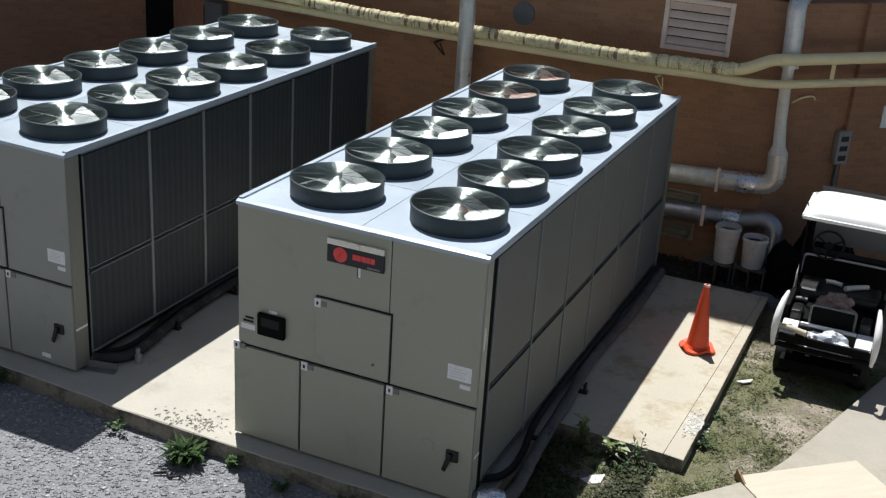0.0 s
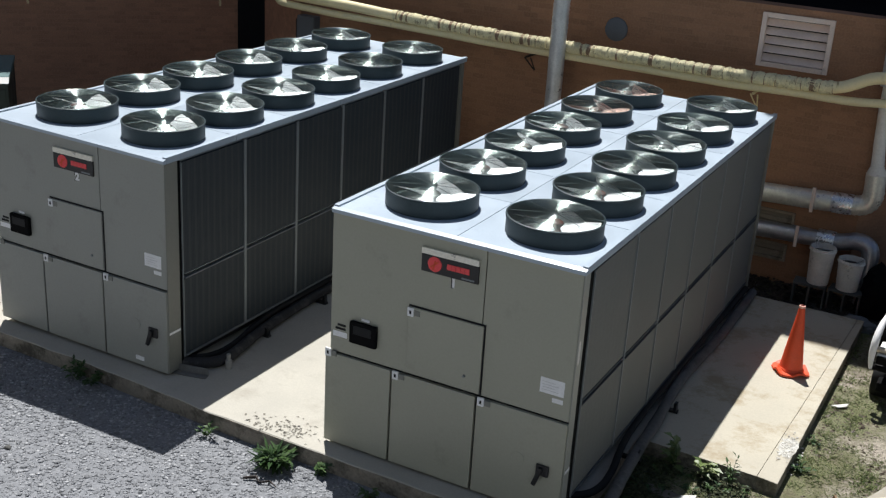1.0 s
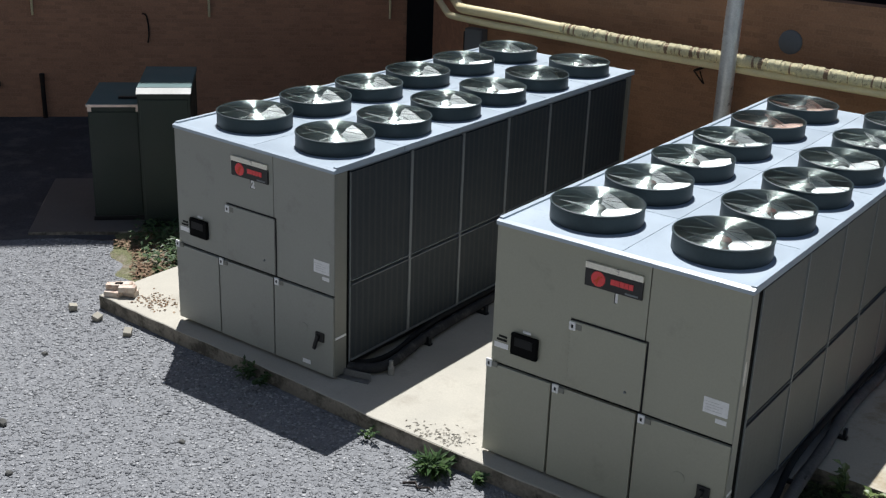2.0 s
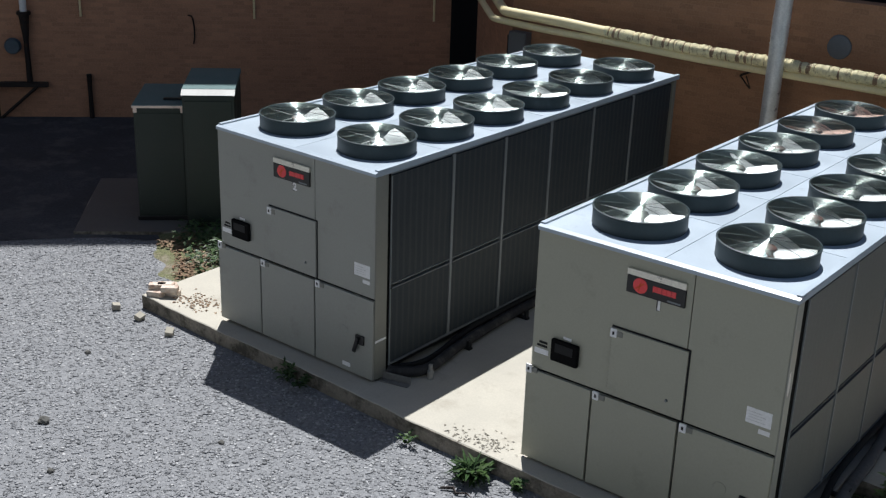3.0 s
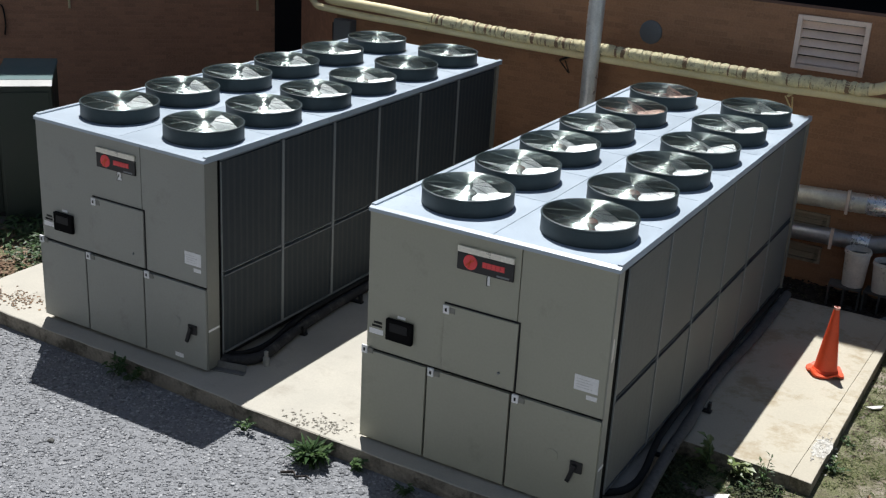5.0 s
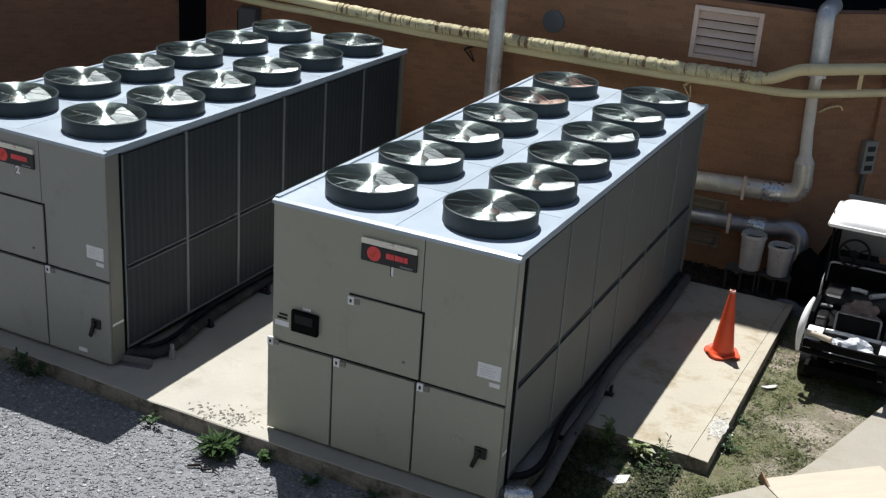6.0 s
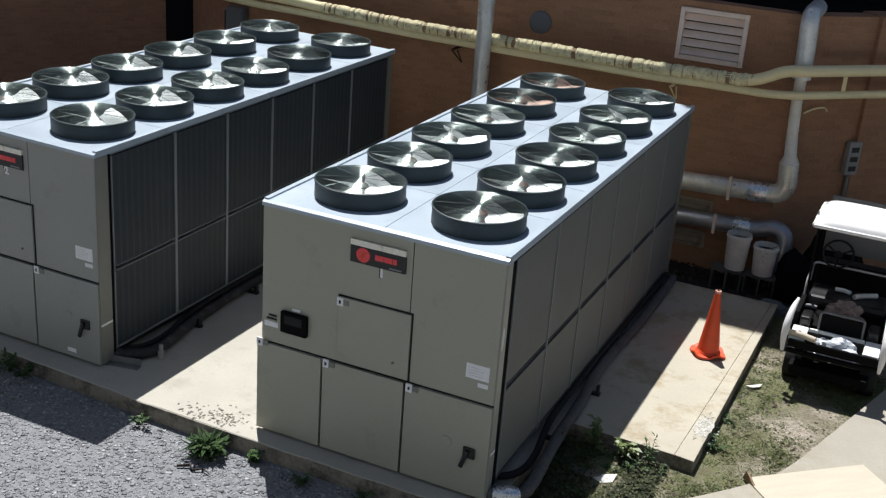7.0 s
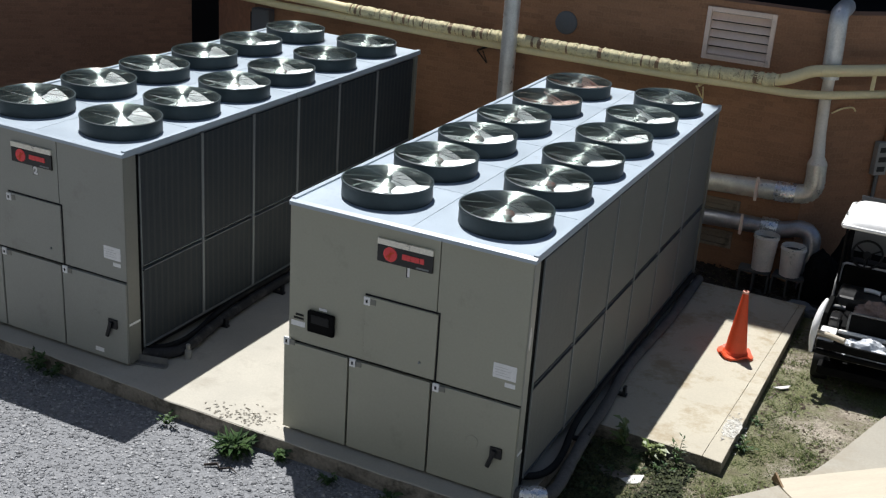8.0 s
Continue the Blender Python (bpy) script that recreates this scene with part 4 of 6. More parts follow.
for x, dy, n in ((BX, BY, 1), (0.0, 0.0, 2)):
    zc, hx = SZ + 0.06, x + 0.12
    near = [(-0.12, 0.2), (0.08, 0.27), (0.24, 0.42), (0.27, 0.66), (0.18, 1.2), (0.12, 1.9)] if n == 1 else [(-0.05, 0.06), (0.15, 0.1), (0.26, 0.2), (0.29, 0.36), (0.265, 0.65), (0.235, 0.97), (0.2, 1.45), (0.17, 2.07)]
    pts = smooth_line([(x + a, b + dy, zc) for a, b in near] + [ (hx - 0.02, 3, zc), (hx + 0.02, 4.4, zc), (hx, 5.9, zc)], 8)
    lumps = [0.056 + 0.008 * noise.noise(Vector((i * 0.23, n, 0))) for i in range(len(pts))]
    pipe_thing("hose", pts, lumps, "hose" if n == 1 else "hose_grey", "thick dusty insulated hose lying along the chiller base", "hose", 12, "hoses")
    pts = smooth_line([(x - 0.2, 0.26 + dy, zc + 0.02), (x + 0.02, 0.36 + dy, zc + 0.01), (x + 0.13, 0.55 + dy, zc + 0.005), (x + 0.13, 0.9 + dy, zc), (hx - 0.07, 1.6 + dy, zc + 0.05), (hx - 0.09, 3.2, zc + 0.06), (hx - 0.08, 5.85, zc + 0.05)], 8)
    pipe_thing("conduit", pts, 0.034, "rubber", "dusty conduit running beside the hose", "conduit", 10, "conduits")
    for y in (1.3, 2.4):
        b = thing("pipe_support", "small black pipe support on the slab", "support", (hx + 0.05, y + dy, SZ), group="pipe supports")
        part("cradle", boxy(-0.1, 0.1, -0.03, 0.03, 0.0, 0.025, 0.004), M["black"], b)
        part("clip", boxy(0.055, 0.085, -0.03, 0.03, 0.022, 0.11, 0.004), M["black"], b)
    g = thing("strut", "pale grey angle strut at the chiller corner", "strut", (x, dy, SZ), group="struts")
    part("flange", boxy(-0.1, 0.36, 0.06, 0.14, 0.0, 0.012, 0.002, m=pose(0, 0, 0, 0, 0, 14)), M["conduit"], g)
    part("web", boxy(-0.1, 0.36, 0.128, 0.14, 0.0125, 0.085, 0.002, m=pose(0, 0, 0, 0, 0, 14)), M["conduit"], g)
v = part("foil_wrap", tube(bmesh.new(), [(0.05, 0.07, SZ + 0.06), (0.14, 0.096, SZ + 0.064), (0.21, 0.14, SZ + 0.062), (0.24, 0.17, SZ + 0.06)], [0.066, 0.082, 0.08, 0.064], 14), M["foil"], smooth=True)
tagged(v, "crinkled foil wrap round the pipe end by the chiller corner", "foil wrap")
v = thing("drain_cap", "small pale grey capped drain fitting on the slab", "fitting", (BX + 0.37, 0.62, SZ))
part("body", lathe(bmesh.new(), [(0, 0), (0.035, 0), (0.035, 0.09), (0.022, 0.1), (0.022, 0.16), (0.0, 0.165)], 14), M["meter"], v, smooth=True)


# ---- pipes and fittings on the wall ----
PY = WY - 0.36


def wall_pipe(name, pts, r, mat_name, label, bend=0.16):
    return pipe_thing(name, bent(pts, bend, 6), r, mat_name, label, "pipe", 14, "cream wall pipes")


UPPER = [(-7.5, 2.655), (-6.42, 2.625), (-5.88, 2.595), (-4.82, 2.555), (-4.2, 2.53), (-1.9, 2.512), (-0.67, 2.495), (0.0, 2.51), (0.5, 2.522)]
wall_pipe("wall_pipe", [(-9.6, 8.6, 2.6), (-7.72, PY, 2.52), (-6.8, PY, 2.476), (-5.9, PY, 2.462), (-4.2, PY, 2.413), (-1.9, PY, 2.388), (-0.66, PY, 2.375), (0.0, PY, 2.395), (0.73, PY, 2.392), (1.1, PY, 2.425), (4.6, PY + 3.5, 2.43)], 0.052, "ypipe", "cream painted pipe running along the brick wall")
wall_pipe("wall_pipe", [(-9.5, 8.68, 2.8)] + [(x, PY, z) for x, z in UPPER] + [(0.66, PY, 2.56), (0.95, PY - 0.01, 2.715), (1.12, PY - 0.01, 2.735), (4.6, PY + 3.47, 2.76)], 0.073, "ypipe", "thick cream painted pipe with a raised bend", 0.1)
# flaking insulation sleeves on the upper pipe
x = -5.7
while x < 0.5:
    w, gap = rnd.choice((rnd.uniform(0.04, 0.1), rnd.uniform(0.12, 0.3))), rnd.choice((0.006, 0.012, rnd.uniform(0.02, 0.07)))
    n = max(4, int(w / 0.02))
    zs = [float(np.interp(x + w * k / n, *zip(*UPPER))) for k in range(n + 1)]
    line = [(x + w * k / n, PY, zs[k] + rnd.uniform(-0.004, 0.006)) for k in range(n + 1)]
    o = part("pipe_sleeve", tube(bmesh.new(), line, [0.0755 + (rnd.uniform(0.001, 0.014) if 0 < k < n else 0) for k in range(n + 1)], 12), M["wrap"], smooth=True)
    tagged(o, "flaking cream insulation sleeve on the wall pipe", "pipe sleeve", "pipe sleeves")
    part("cracked_joint", tube(bmesh.new(), [(x + w + 0.001, PY, zs[-1]), (x + w + gap, PY, zs[-1])], 0.0745, 12), M["plyedge"], o, "dark rusty cracked joint")
    x += w + gap + 0.001
for x, tone in ((-3.55, "iron"), (-0.42, "ypipe")):
    b = thing("pipe_bracket", "thin two-legged pipe bracket on the wall", "bracket", (x, WY, 2.24), group="pipe brackets")
    part("arm", boxy(-0.015, 0.015, -0.41, 0.0, 0.055, 0.08, 0.003), M[tone], b)
    part("leg", tube(bmesh.new(), [(-0.04, -0.36, 0.05), (0.0, -0.1, -0.16)], 0.01, 6), M[tone], b)
    part("leg", tube(bmesh.new(), [(0.05, -0.36, 0.05), (0.01, -0.1, -0.16)], 0.01, 6), M[tone], b)
b = thing("pipe_tie", "short cream link between the two pipes", "bracket", (1.62, PY + 0.515, 2.435))
part("bar", boxy(-0.025, 0.025, -0.02, 0.02, 0.04, 0.27, 0.004), M["ypipe"], b)


def duct_run(name, pts, r, label, clamps=(), bend=0.22, tin="duct"):
    """Round sheet-metal duct with crimped joints."""
    t = thing(name, label, "duct", pts[0])
    o = Vector(pts[0])
    line = [Vector(p) - o for p in bent(pts, bend, 7)]
    part("run", tube(bmesh.new(), line, r, 20), M[tin], t, smooth=True)
    for i in range(1, len(line) - 1):
        d = (line[i + 1] - line[i - 1]).normalized()
        part("seam", tube(bmesh.new(), [line[i] - d * 0.012, line[i] + d * 0.012], r * 1.035, 20), M[tin], t, smooth=True)
    for c in clamps:
        part("clamp", boxy(c[0] - 0.02, c[0] + 0.02, c[1] - 0.02, c[1] + 0.02, c[2], c[3], 0.004, m=Matrix.Translation(-o)), M["vent"], t)
    return t


DY = WY - 0.12
duct_run("duct", [(-3.07, WY - 0.48, -0.25), (-3.07, WY - 0.48, 1.2), (-3.07, WY - 0.48, 3.0), (-3.06, WY - 0.48, 3.62), (-3.06, 8.2, 3.62)], 0.108, "tall galvanised round duct standing against the wall", bend=0.2, tin="duct_silver")
t = duct_run("duct", [(-1.9, DY, 0.92), (0.45, DY, 1.03), (1.2, DY, 1.07), (1.175, DY, 1.5)], 0.125, "galvanised duct turning up the wall and over the roof edge", [(0.5, DY - 0.14, 0.9, 1.22)], bend=0.2)
base = Vector((-1.9, DY, 0.92))
line = [Vector(q) - base for q in ((1.175, DY, 1.501), (1.168, DY, 1.6), (1.14, DY, 1.9), (1.12, DY, 2.32), (1.12, DY, 2.62))]
part("riser", tube(bmesh.new(), line, [0.125, 0.08, 0.072, 0.072, 0.072], 20), M["riser"], t, "narrow pale riser pipe", smooth=True)
line = [q - base for q in bent([(1.125, DY, 2.6), (1.115, DY, 3.0), (1.095, DY - 0.02, 3.4), (1.1, 7.42, 3.42)], 0.17, 7)]
part("top_elbow", tube(bmesh.new(), line, 0.112, 20), M["duct_silver"], t, "bright crimped top elbow", smooth=True)
duct_run("duct", [(-1.9, DY, 0.43), (0.39, DY, 0.525), (0.9, DY, 0.53), (1.13, DY - 0.01, 0.62), (1.3, DY - 0.04, 0.56), (1.32, DY - 0.1, -0.2)], 0.108, "lower galvanised duct curving down to the ground", [(0.38, DY - 0.13, 0.4, 0.68)], bend=0.1, tin="duct_dull")
for x0, x1, z0, z1 in ((0.72, 0.98, 1.044, 1.058), (0.62, 0.84, 0.528, 0.53)):
    o = part("foil_tape", tube(bmesh.new(), [(x0, DY, z0), (x0 + 0.02, DY, z0), (x0 + 0.1, DY, z0 + 0.002), (x1 - 0.02, DY, z1), (x1, DY, z1)], [0.127, 0.132, 0.135, 0.132, 0.127], 18), M["foil"], smooth=True)
    tagged(o, "bright crinkled foil tape round the duct", "foil tape", "foil tapes")
o = part("loose_wire", tube(bmesh.new(), smooth_line([(1.2, WY + 0.12, 2.12), (1.28, WY + 0.17, 2.17), (1.36, WY + 0.22, 2.2), (1.43, WY + 0.28, 2.2), (1.46, WY + 0.33, 2.15)], 5), 0.012, 6), M["ypipe"], smooth=True)
tagged(o, "thin yellowed wire curling off the wall", "wire")
c = thing("wall_cover", "round grey blanking cover on the brick wall", "cover", (-2.446, WY, 2.785))
bm = lathe(bmesh.new(), [(0, 0.03), (0.13, 0.028), (0.155, 0.018), (0.16, 0.0)], 28)
bmesh.ops.rotate(bm, matrix=Matrix.Rotation(radians(90), 3, "X"), verts=bm.verts)
part("disc", bm, M["bluegrey"], c, smooth=True)


def louvre(name, v, slats, mat_name, label, border=0.06, lean=0.06):
    """A louvred vent set into its opening in the wall."""
    x0, x1, z0, z1 = v
    t = thing(name, label, "vent", ((x0 + x1) / 2, WY, z0), group="wall vents")
    w, h = (x1 - x0) / 2, z1 - z0
    fr = M[mat_name]
    y = -0.03
    part("side_rail", boxy(-w, -w + border, y, 0.06, 0, h, 0.006), fr, t)
    part("side_rail", boxy(w - border, w, y, 0.06, 0, h, 0.006), fr, t)
    part("top_rail", boxy(-w + border + 0.001, w - border - 0.001, y, 0.06, h - border, h, 0.006), fr, t)
    part("bottom_rail", boxy(-w + border + 0.001, w - border - 0.001, y, 0.06, 0, border, 0.006), fr, t)
    part("backing", boxy(-w + 0.004, w - 0.004, 0.2, 0.22, 0.004, h - 0.004), M["void"], t)
    step = (h - 2 * border) / slats
    for i in range(slats):
        zc = border + step * (i + 0.45)
        part("slat", boxy(-w + border, w - border, -0.008, 0.008, -step * 0.46, step * 0.46, 0.003, m=pose(0, 0.035, zc, -36, 0, 0)), fr, t)
    return t


louvre("wall_vent", VENT, 5, "vent", "pale louvred wall vent with five slats")
louvre("wall_vent", LOW1, 2, "lowvent", "low dark louvred vent near the ground", 0.035)
louvre("wall_vent", LOW2, 2, "lowvent", "low dark louvred vent near the ground", 0.035)
# Tall dark blue-grey box filling the strip at the wall corner.
c = thing("electrical_box", "dark blue-grey box in the wall corner", "electrical box", (-7.38, WY, 1.35))
part("body", boxy(-0.17, 0.15, -0.16, 0.0, 0.0, 0.98, 0.01), M["bluegrey"], c)
part("lid", boxy(-0.16, 0.14, -0.175, -0.161, 0.02, 0.96, 0.006), M["bluegrey"], c)
part("conduit", tube(bmesh.new(), [(-0.24, -0.06, -1.3), (-0.24, -0.06, 0.9)], 0.02, 8), M["iron"], c)
c = thing("meter_box", "grey three-slot meter box on the angled wall", "meter box", (1.81, WY + 0.76, 1.28), 45)
part("body", boxy(-0.1, 0.1, -0.1, -0.01, 0.0, 0.45, 0.012), M["meter"], c)
for k in range(3):
    part("slot", boxy(-0.06, 0.06, -0.108, -0.099, 0.05 + 0.13 * k, 0.12 + 0.13 * k, 0.004), M["black"], c)
part("riser", tube(bmesh.new(), [(0, -0.05, -1.5), (0, -0.05, 0.0)], 0.025, 8), M["conduit"], c)
c = thing("wall_sign", "small plain white plate on the angled wall", "sign", (2.33, WY + 1.17, 1.75), 45)
part("plate", boxy(-0.12, 0.12, -0.012, 0.0, 0, 0.3, 0.003), M["label"], c)


# ---- fittings on the west wall, laid along its face ----
def on_west(s, out, z):
    """A place on the west wall: s metres along from its north end, out metres in front."""
    return Vector((-10.7 - 0.7071 * s + 0.7071 * out, 10.2 - 0.7071 * s - 0.7071 * out, z))


def s_of(x):
    return (-10.7 - x) / 0.7071


r = thing("valve_riser", "black iron valve riser below a white pipe on the wall", "pipe", on_west(s_of(-16.72), 0.12, GZ), -135)
part("white_pipe", tube(bmesh.new(), [(0, 0, 2.04), (0, 0, 3.4)], 0.065, 12), M["white"], r, smooth=True)
part("flange", lathe(bmesh.new(), [(0, 1.98), (0.13, 1.98), (0.13, 2.04), (0, 2.04)], 16), M["iron"], r)
part("riser", tube(bmesh.new(), [(0, 0, 0.72), (0, 0, 1.45), (0, 0, 1.98)], [0.055, 0.045, 0.1], 12), M["iron"], r, smooth=True)
part("cross_bar", boxy(-0.33, 0.75, -0.05, 0.05, 0.62, 0.71, 0.006), M["iron"], r)
part("brace", tube(bmesh.new(), [(-0.12, 0, 0.62), (0.62, 0, -0.02)], 0.03, 8), M["iron"], r)
part("brace", tube(bmesh.new(), [(0.62, 0, 0.0), (0.62, 0, 0.6)], 0.025, 8), M["iron"], r)
bm = lathe(bmesh.new(), [(0, 0.1), (0.13, 0.1), (0.15, 0.06), (0.15, -0.02), (0, -0.02)], 20)
bmesh.ops.rotate(bm, matrix=Matrix.Rotation(radians(-90), 3, "X"), verts=bm.verts)
bmesh.ops.translate(bm, vec=(0.24, 0.02, 1.4), verts=bm.verts)
part("dial", bm, M["gauge"], r, "dull blue round dial", smooth=True)
for x in (-16.0, -13.73, -11.3):
    p0 = on_west(s_of(x), 0.06, 1.7)
    o = part("pipe_strap", tube(bmesh.new(), [p0, p0 + Vector((0, 0, 0.9))], 0.022, 8), M["ypipe"], smooth=True)
    tagged(o, "short cream strap hanging on the brick wall", "strap", "straps on the west wall")
p0 = on_west(s_of(-15.95), 0.08, GZ)
tagged(part("standpipe", tube(bmesh.new(), [p0, p0 + Vector((0, 0, 0.62)), p0 + Vector((0, 0, 0.86))], [0.045, 0.04, 0.05], 10), M["iron"], smooth=True), "short dark iron standpipe against the wall", "pipe")
p0 = on_west(s_of(-14.55), 0.03, 1.2)
tagged(part("wall_hook", tube(bmesh.new(), smooth_line([p0, p0 + Vector((0.02, 0.02, 0.2)), p0 + Vector((0, 0, 0.5)), p0 + Vector((-0.06, -0.06, 0.55))], 4), 0.015, 6), M["iron"], smooth=True), "rusty hook hanging on the brick wall", "hook")


# ---- green cabinets ----
def cabinet(name, at, w, d, h, label, slope):
    t = thing(name, label, "electrical cabinet", at, 45, "green cabinets")
    bm = prism(bmesh.new(), [(0, 0), (w, 0), (w, d), (0, d)], 0.0, h)
    part("body", bm, M["green"], t)
    if slope:
        bm = bmesh.new()
        a = [bm.verts.new(c) for c in ((-0.015, -0.02, h + 0.003), (w + 0.015, -0.02, h + 0.003), (w + 0.015, 0.11, h + 0.06), (-0.015, 0.11, h + 0.06))]
        b = [bm.verts.new(c) for c in ((-0.015, 0.13, h + 0.003), (w + 0.015, 0.13, h + 0.003), (w + 0.015, 0.125, h + 0.055), (-0.015, 0.125, h + 0.055))]
        bm.faces.new(a)
        bm.faces.new((a[0], b[0], b[1], a[1]))
        bm.faces.new((a[3], a[2], b[2], b[3]))
        bm.faces.new((a[0], a[3], b[3], b[0]))
        bm.faces.new((a[1], b[1], b[2], a[2]))
        part("front_lip", bm, M["lip"], t, "pale sloping front lip")
        part("lid", boxy(-0.015, w + 0.015, 0.132, d + 0.02, h + 0.003, h + 0.062, 0.006), M["lid"], t, "faded teal lid")
    else:
        part("lid", boxy(-0.02, w + 0.02, -0.02, d + 0.02, h + 0.003, h + 0.035, 0.008), M["lid"], t, "faded teal lid")
        part("lid_edge", boxy(-0.02, w + 0.02, -0.028, -0.022, h - 0.005, h + 0.03, 0.002), M["vent"], t, "worn pale lid edge")
        for x in (0.0, w - 0.05):
            part("hasp", boxy(x, x + 0.05, -0.028, -0.002, h - 0.07, h - 0.006, 0.004), M["vent"], t)
        part("vent_slot", boxy(w * 0.55, w + 0.06, 0.28, 0.34, h + 0.036, h + 0.07, 0.004), M["black"], t)
    part("door", boxy(0.03, w - 0.03, -0.014, -0.001, 0.1, h - 0.08, 0.006), M["green"], t)
    part("plinth", boxy(-0.02, w + 0.02, -0.03, 0.0, 0.0, 0.06, 0.005), M["black"], t)
    return t


cabinet("electrical_cabinet", (-10.33, 1.8, -0.188), 0.7, 1.35, 1.66, "lower dark green cabinet with a worn pale lid edge", False)
cabinet("electrical_cabinet", (-9.6, 2.08, -0.188), 0.7, 1.5, 1.91, "taller dark green cabinet with a pale sloping lip", True)


# ---- cone, buckets, blocks ----
def traffic_cone(at, lean):
    t = thing("traffic_cone", "orange plastic traffic cone on the sunlit pad", "traffic cone", at)
    t.rotation_euler, t.scale = (radians(lean[0]), radians(lean[1]), radians(32)), (0.95, 0.95, 0.94)
    bm = bmesh.new()
    n = 8
    pts = []
    for k in range(32):
        a = 2 * math.pi * k / 32
        r = 0.195 / (abs(math.cos(a)) ** 3.5 + abs(math.sin(a)) ** 3.5) ** (1 / 3.5)
        pts.append(Vector((r * math.cos(a), r * math.sin(a), 0)))
    lo, hi = [], []
    for k, q in enumerate(pts):
        lift = 0.035 * max(0.0, math.sin(k * 0.785 + 0.6)) + 0.015 * abs(noise.noise(q * 14))
        lo.append(bm.verts.new((q.x, q.y, 0.0 + lift)))
        hi.append(bm.verts.new((q.x * 0.97, q.y * 0.97, 0.02 + lift)))
    m = len(pts)
    for i in range(m):
        j = (i + 1) % m
        bm.faces.new((lo[i], lo[j], hi[j], hi[i]))
    ca, cb = bm.verts.new((0, 0, 0.03)), bm.verts.new((0, 0, 0.004))
    for i in range(m):
        j = (i + 1) % m
        bm.faces.new((hi[i], hi[j], ca))
        bm.faces.new((lo[j], lo[i], cb))
    part("base", bm, M["orange"], t)
    bm = lathe(bmesh.new(), [(0.15, 0.026), (0.142, 0.05), (0.13, 0.06), (0.035, 0.78), (0.03, 0.8), (0.022, 0.8), (0.02, 0.76)], 28)
    part("cone", bm, M["orange"], t, smooth=True)
    bm = lathe(bmesh.new(), [(0.035, 0.785), (0.037, 0.79), (0.036, 0.812), (0.024, 0.815)], 20)
    part("tip", bm, M["tip"], t, "worn pale open tip", smooth=True)


traffic_cone((1.012, 4.05, SZ), (-2, 1))


def bucket(at, h, r, turn):
    t = thing("bucket", "scuffed white plastic bucket standing on cinder blocks", "bucket", at, turn, "buckets")
    part("pail", lathe(bmesh.new(), [(0, 0.004), (r * 0.84, 0.0), (r * 0.85, 0.01), (r, h - 0.05), (r + 0.012, h - 0.045), (r + 0.012, h - 0.03), (r + 0.002, h - 0.025), (r + 0.004, h), (r - 0.006, h), (r - 0.01, h - 0.06), (r * 0.84, 0.02), (0, 0.02)], 28), M["bucket"], t, smooth=True)
    part("handle", tube(bmesh.new(), [(r * 1.03 * math.cos(a), -0.02 - 0.1 * math.sin(a), h - 0.05 + 0.06 * math.sin(a)) for a in [math.pi * k / 12 for k in range(13)]], 0.004, 6), M["wire"], t)
    part("contents", lathe(bmesh.new(), [(0, h - 0.05), (r * 0.6, h - 0.06), (r - 0.012, h - 0.07)], 20), M["iron"], t)


BZ = GZ + 0.33
bucket((0.775, 6.5, BZ), 0.48, 0.155, 20)
bucket((1.135, 6.5, BZ), 0.4, 0.155, 70)


def cinder_block(at, turn, h):
    t = part("cinder_block", bmesh.new(), M["block"])
    bm = bmesh.new()
    block(bm, -0.2, 0.2, -0.12, 0.12, h - 0.03, h)
    block(bm, -0.2, 0.2, -0.12, 0.12, 0, 0.03)
    for x in (-0.2, -0.012, 0.176):
        block(bm, x, x + 0.024, -0.12, 0.12, 0.031, h - 0.031)
    bm.to_mesh(t.data)
    bm.free()
    t.matrix_basis = pose(*at, 0, 0, turn)
    return tagged(t, "rough grey hollow cinder block under the buckets", "cinder block", "cinder blocks")


for x, y, a, h in ((0.7, 6.47, 4, 0.314), (1.14, 6.49, -3, 0.314)):
    cinder_block((x, y, GZ + 0.015), a, h)


def lump(name, at, size, material, label, category, rough=0.35, seed=1, sub=4, turn=0):
    """A crumpled soft heap."""
    bm = bmesh.new()
    bmesh.ops.create_icosphere(bm, subdivisions=sub, radius=1.0)
    for v in bm.verts:
        d = v.co.normalized()
        k = 1 + rough * noise.noise(d * 1.7 + Vector((seed, 0, 0))) + rough * 0.7 * abs(noise.noise(d * 4.5 + Vector((0, seed, 0))))
        v.co = Vector((d.x * size[0] * k, d.y * size[1] * k, max(-0.35, d.z) * size[2] * k + 0.35 * size[2]))
    ob = part(name, bm, M[material])
    ob.matrix_basis = pose(*at, 0, 0, turn)
    return tagged(ob, label, category)


lump("tarp", (1.38, 6.05, GZ + 0.02), (0.22, 0.13, 0.1), "bluegrey", "dark crumpled tarp on the ground by the wall", "tarp", seed=4)
# Black heaps added to stand in for the deep dark by the wall.
lump("rubbish_bag", (1.52, 6.6, GZ + 0.02), (0.24, 0.24, 0.5), "matte", "black heap added to darken the spot beside the buckets", "bag", 0.2, seed=9)
lump("rubbish_bag", (1.95, 6.95, GZ + 0.02), (0.42, 0.34, 0.72), "matte", "black heap added to darken the foot of the angled wall", "bag", 0.2, seed=12)


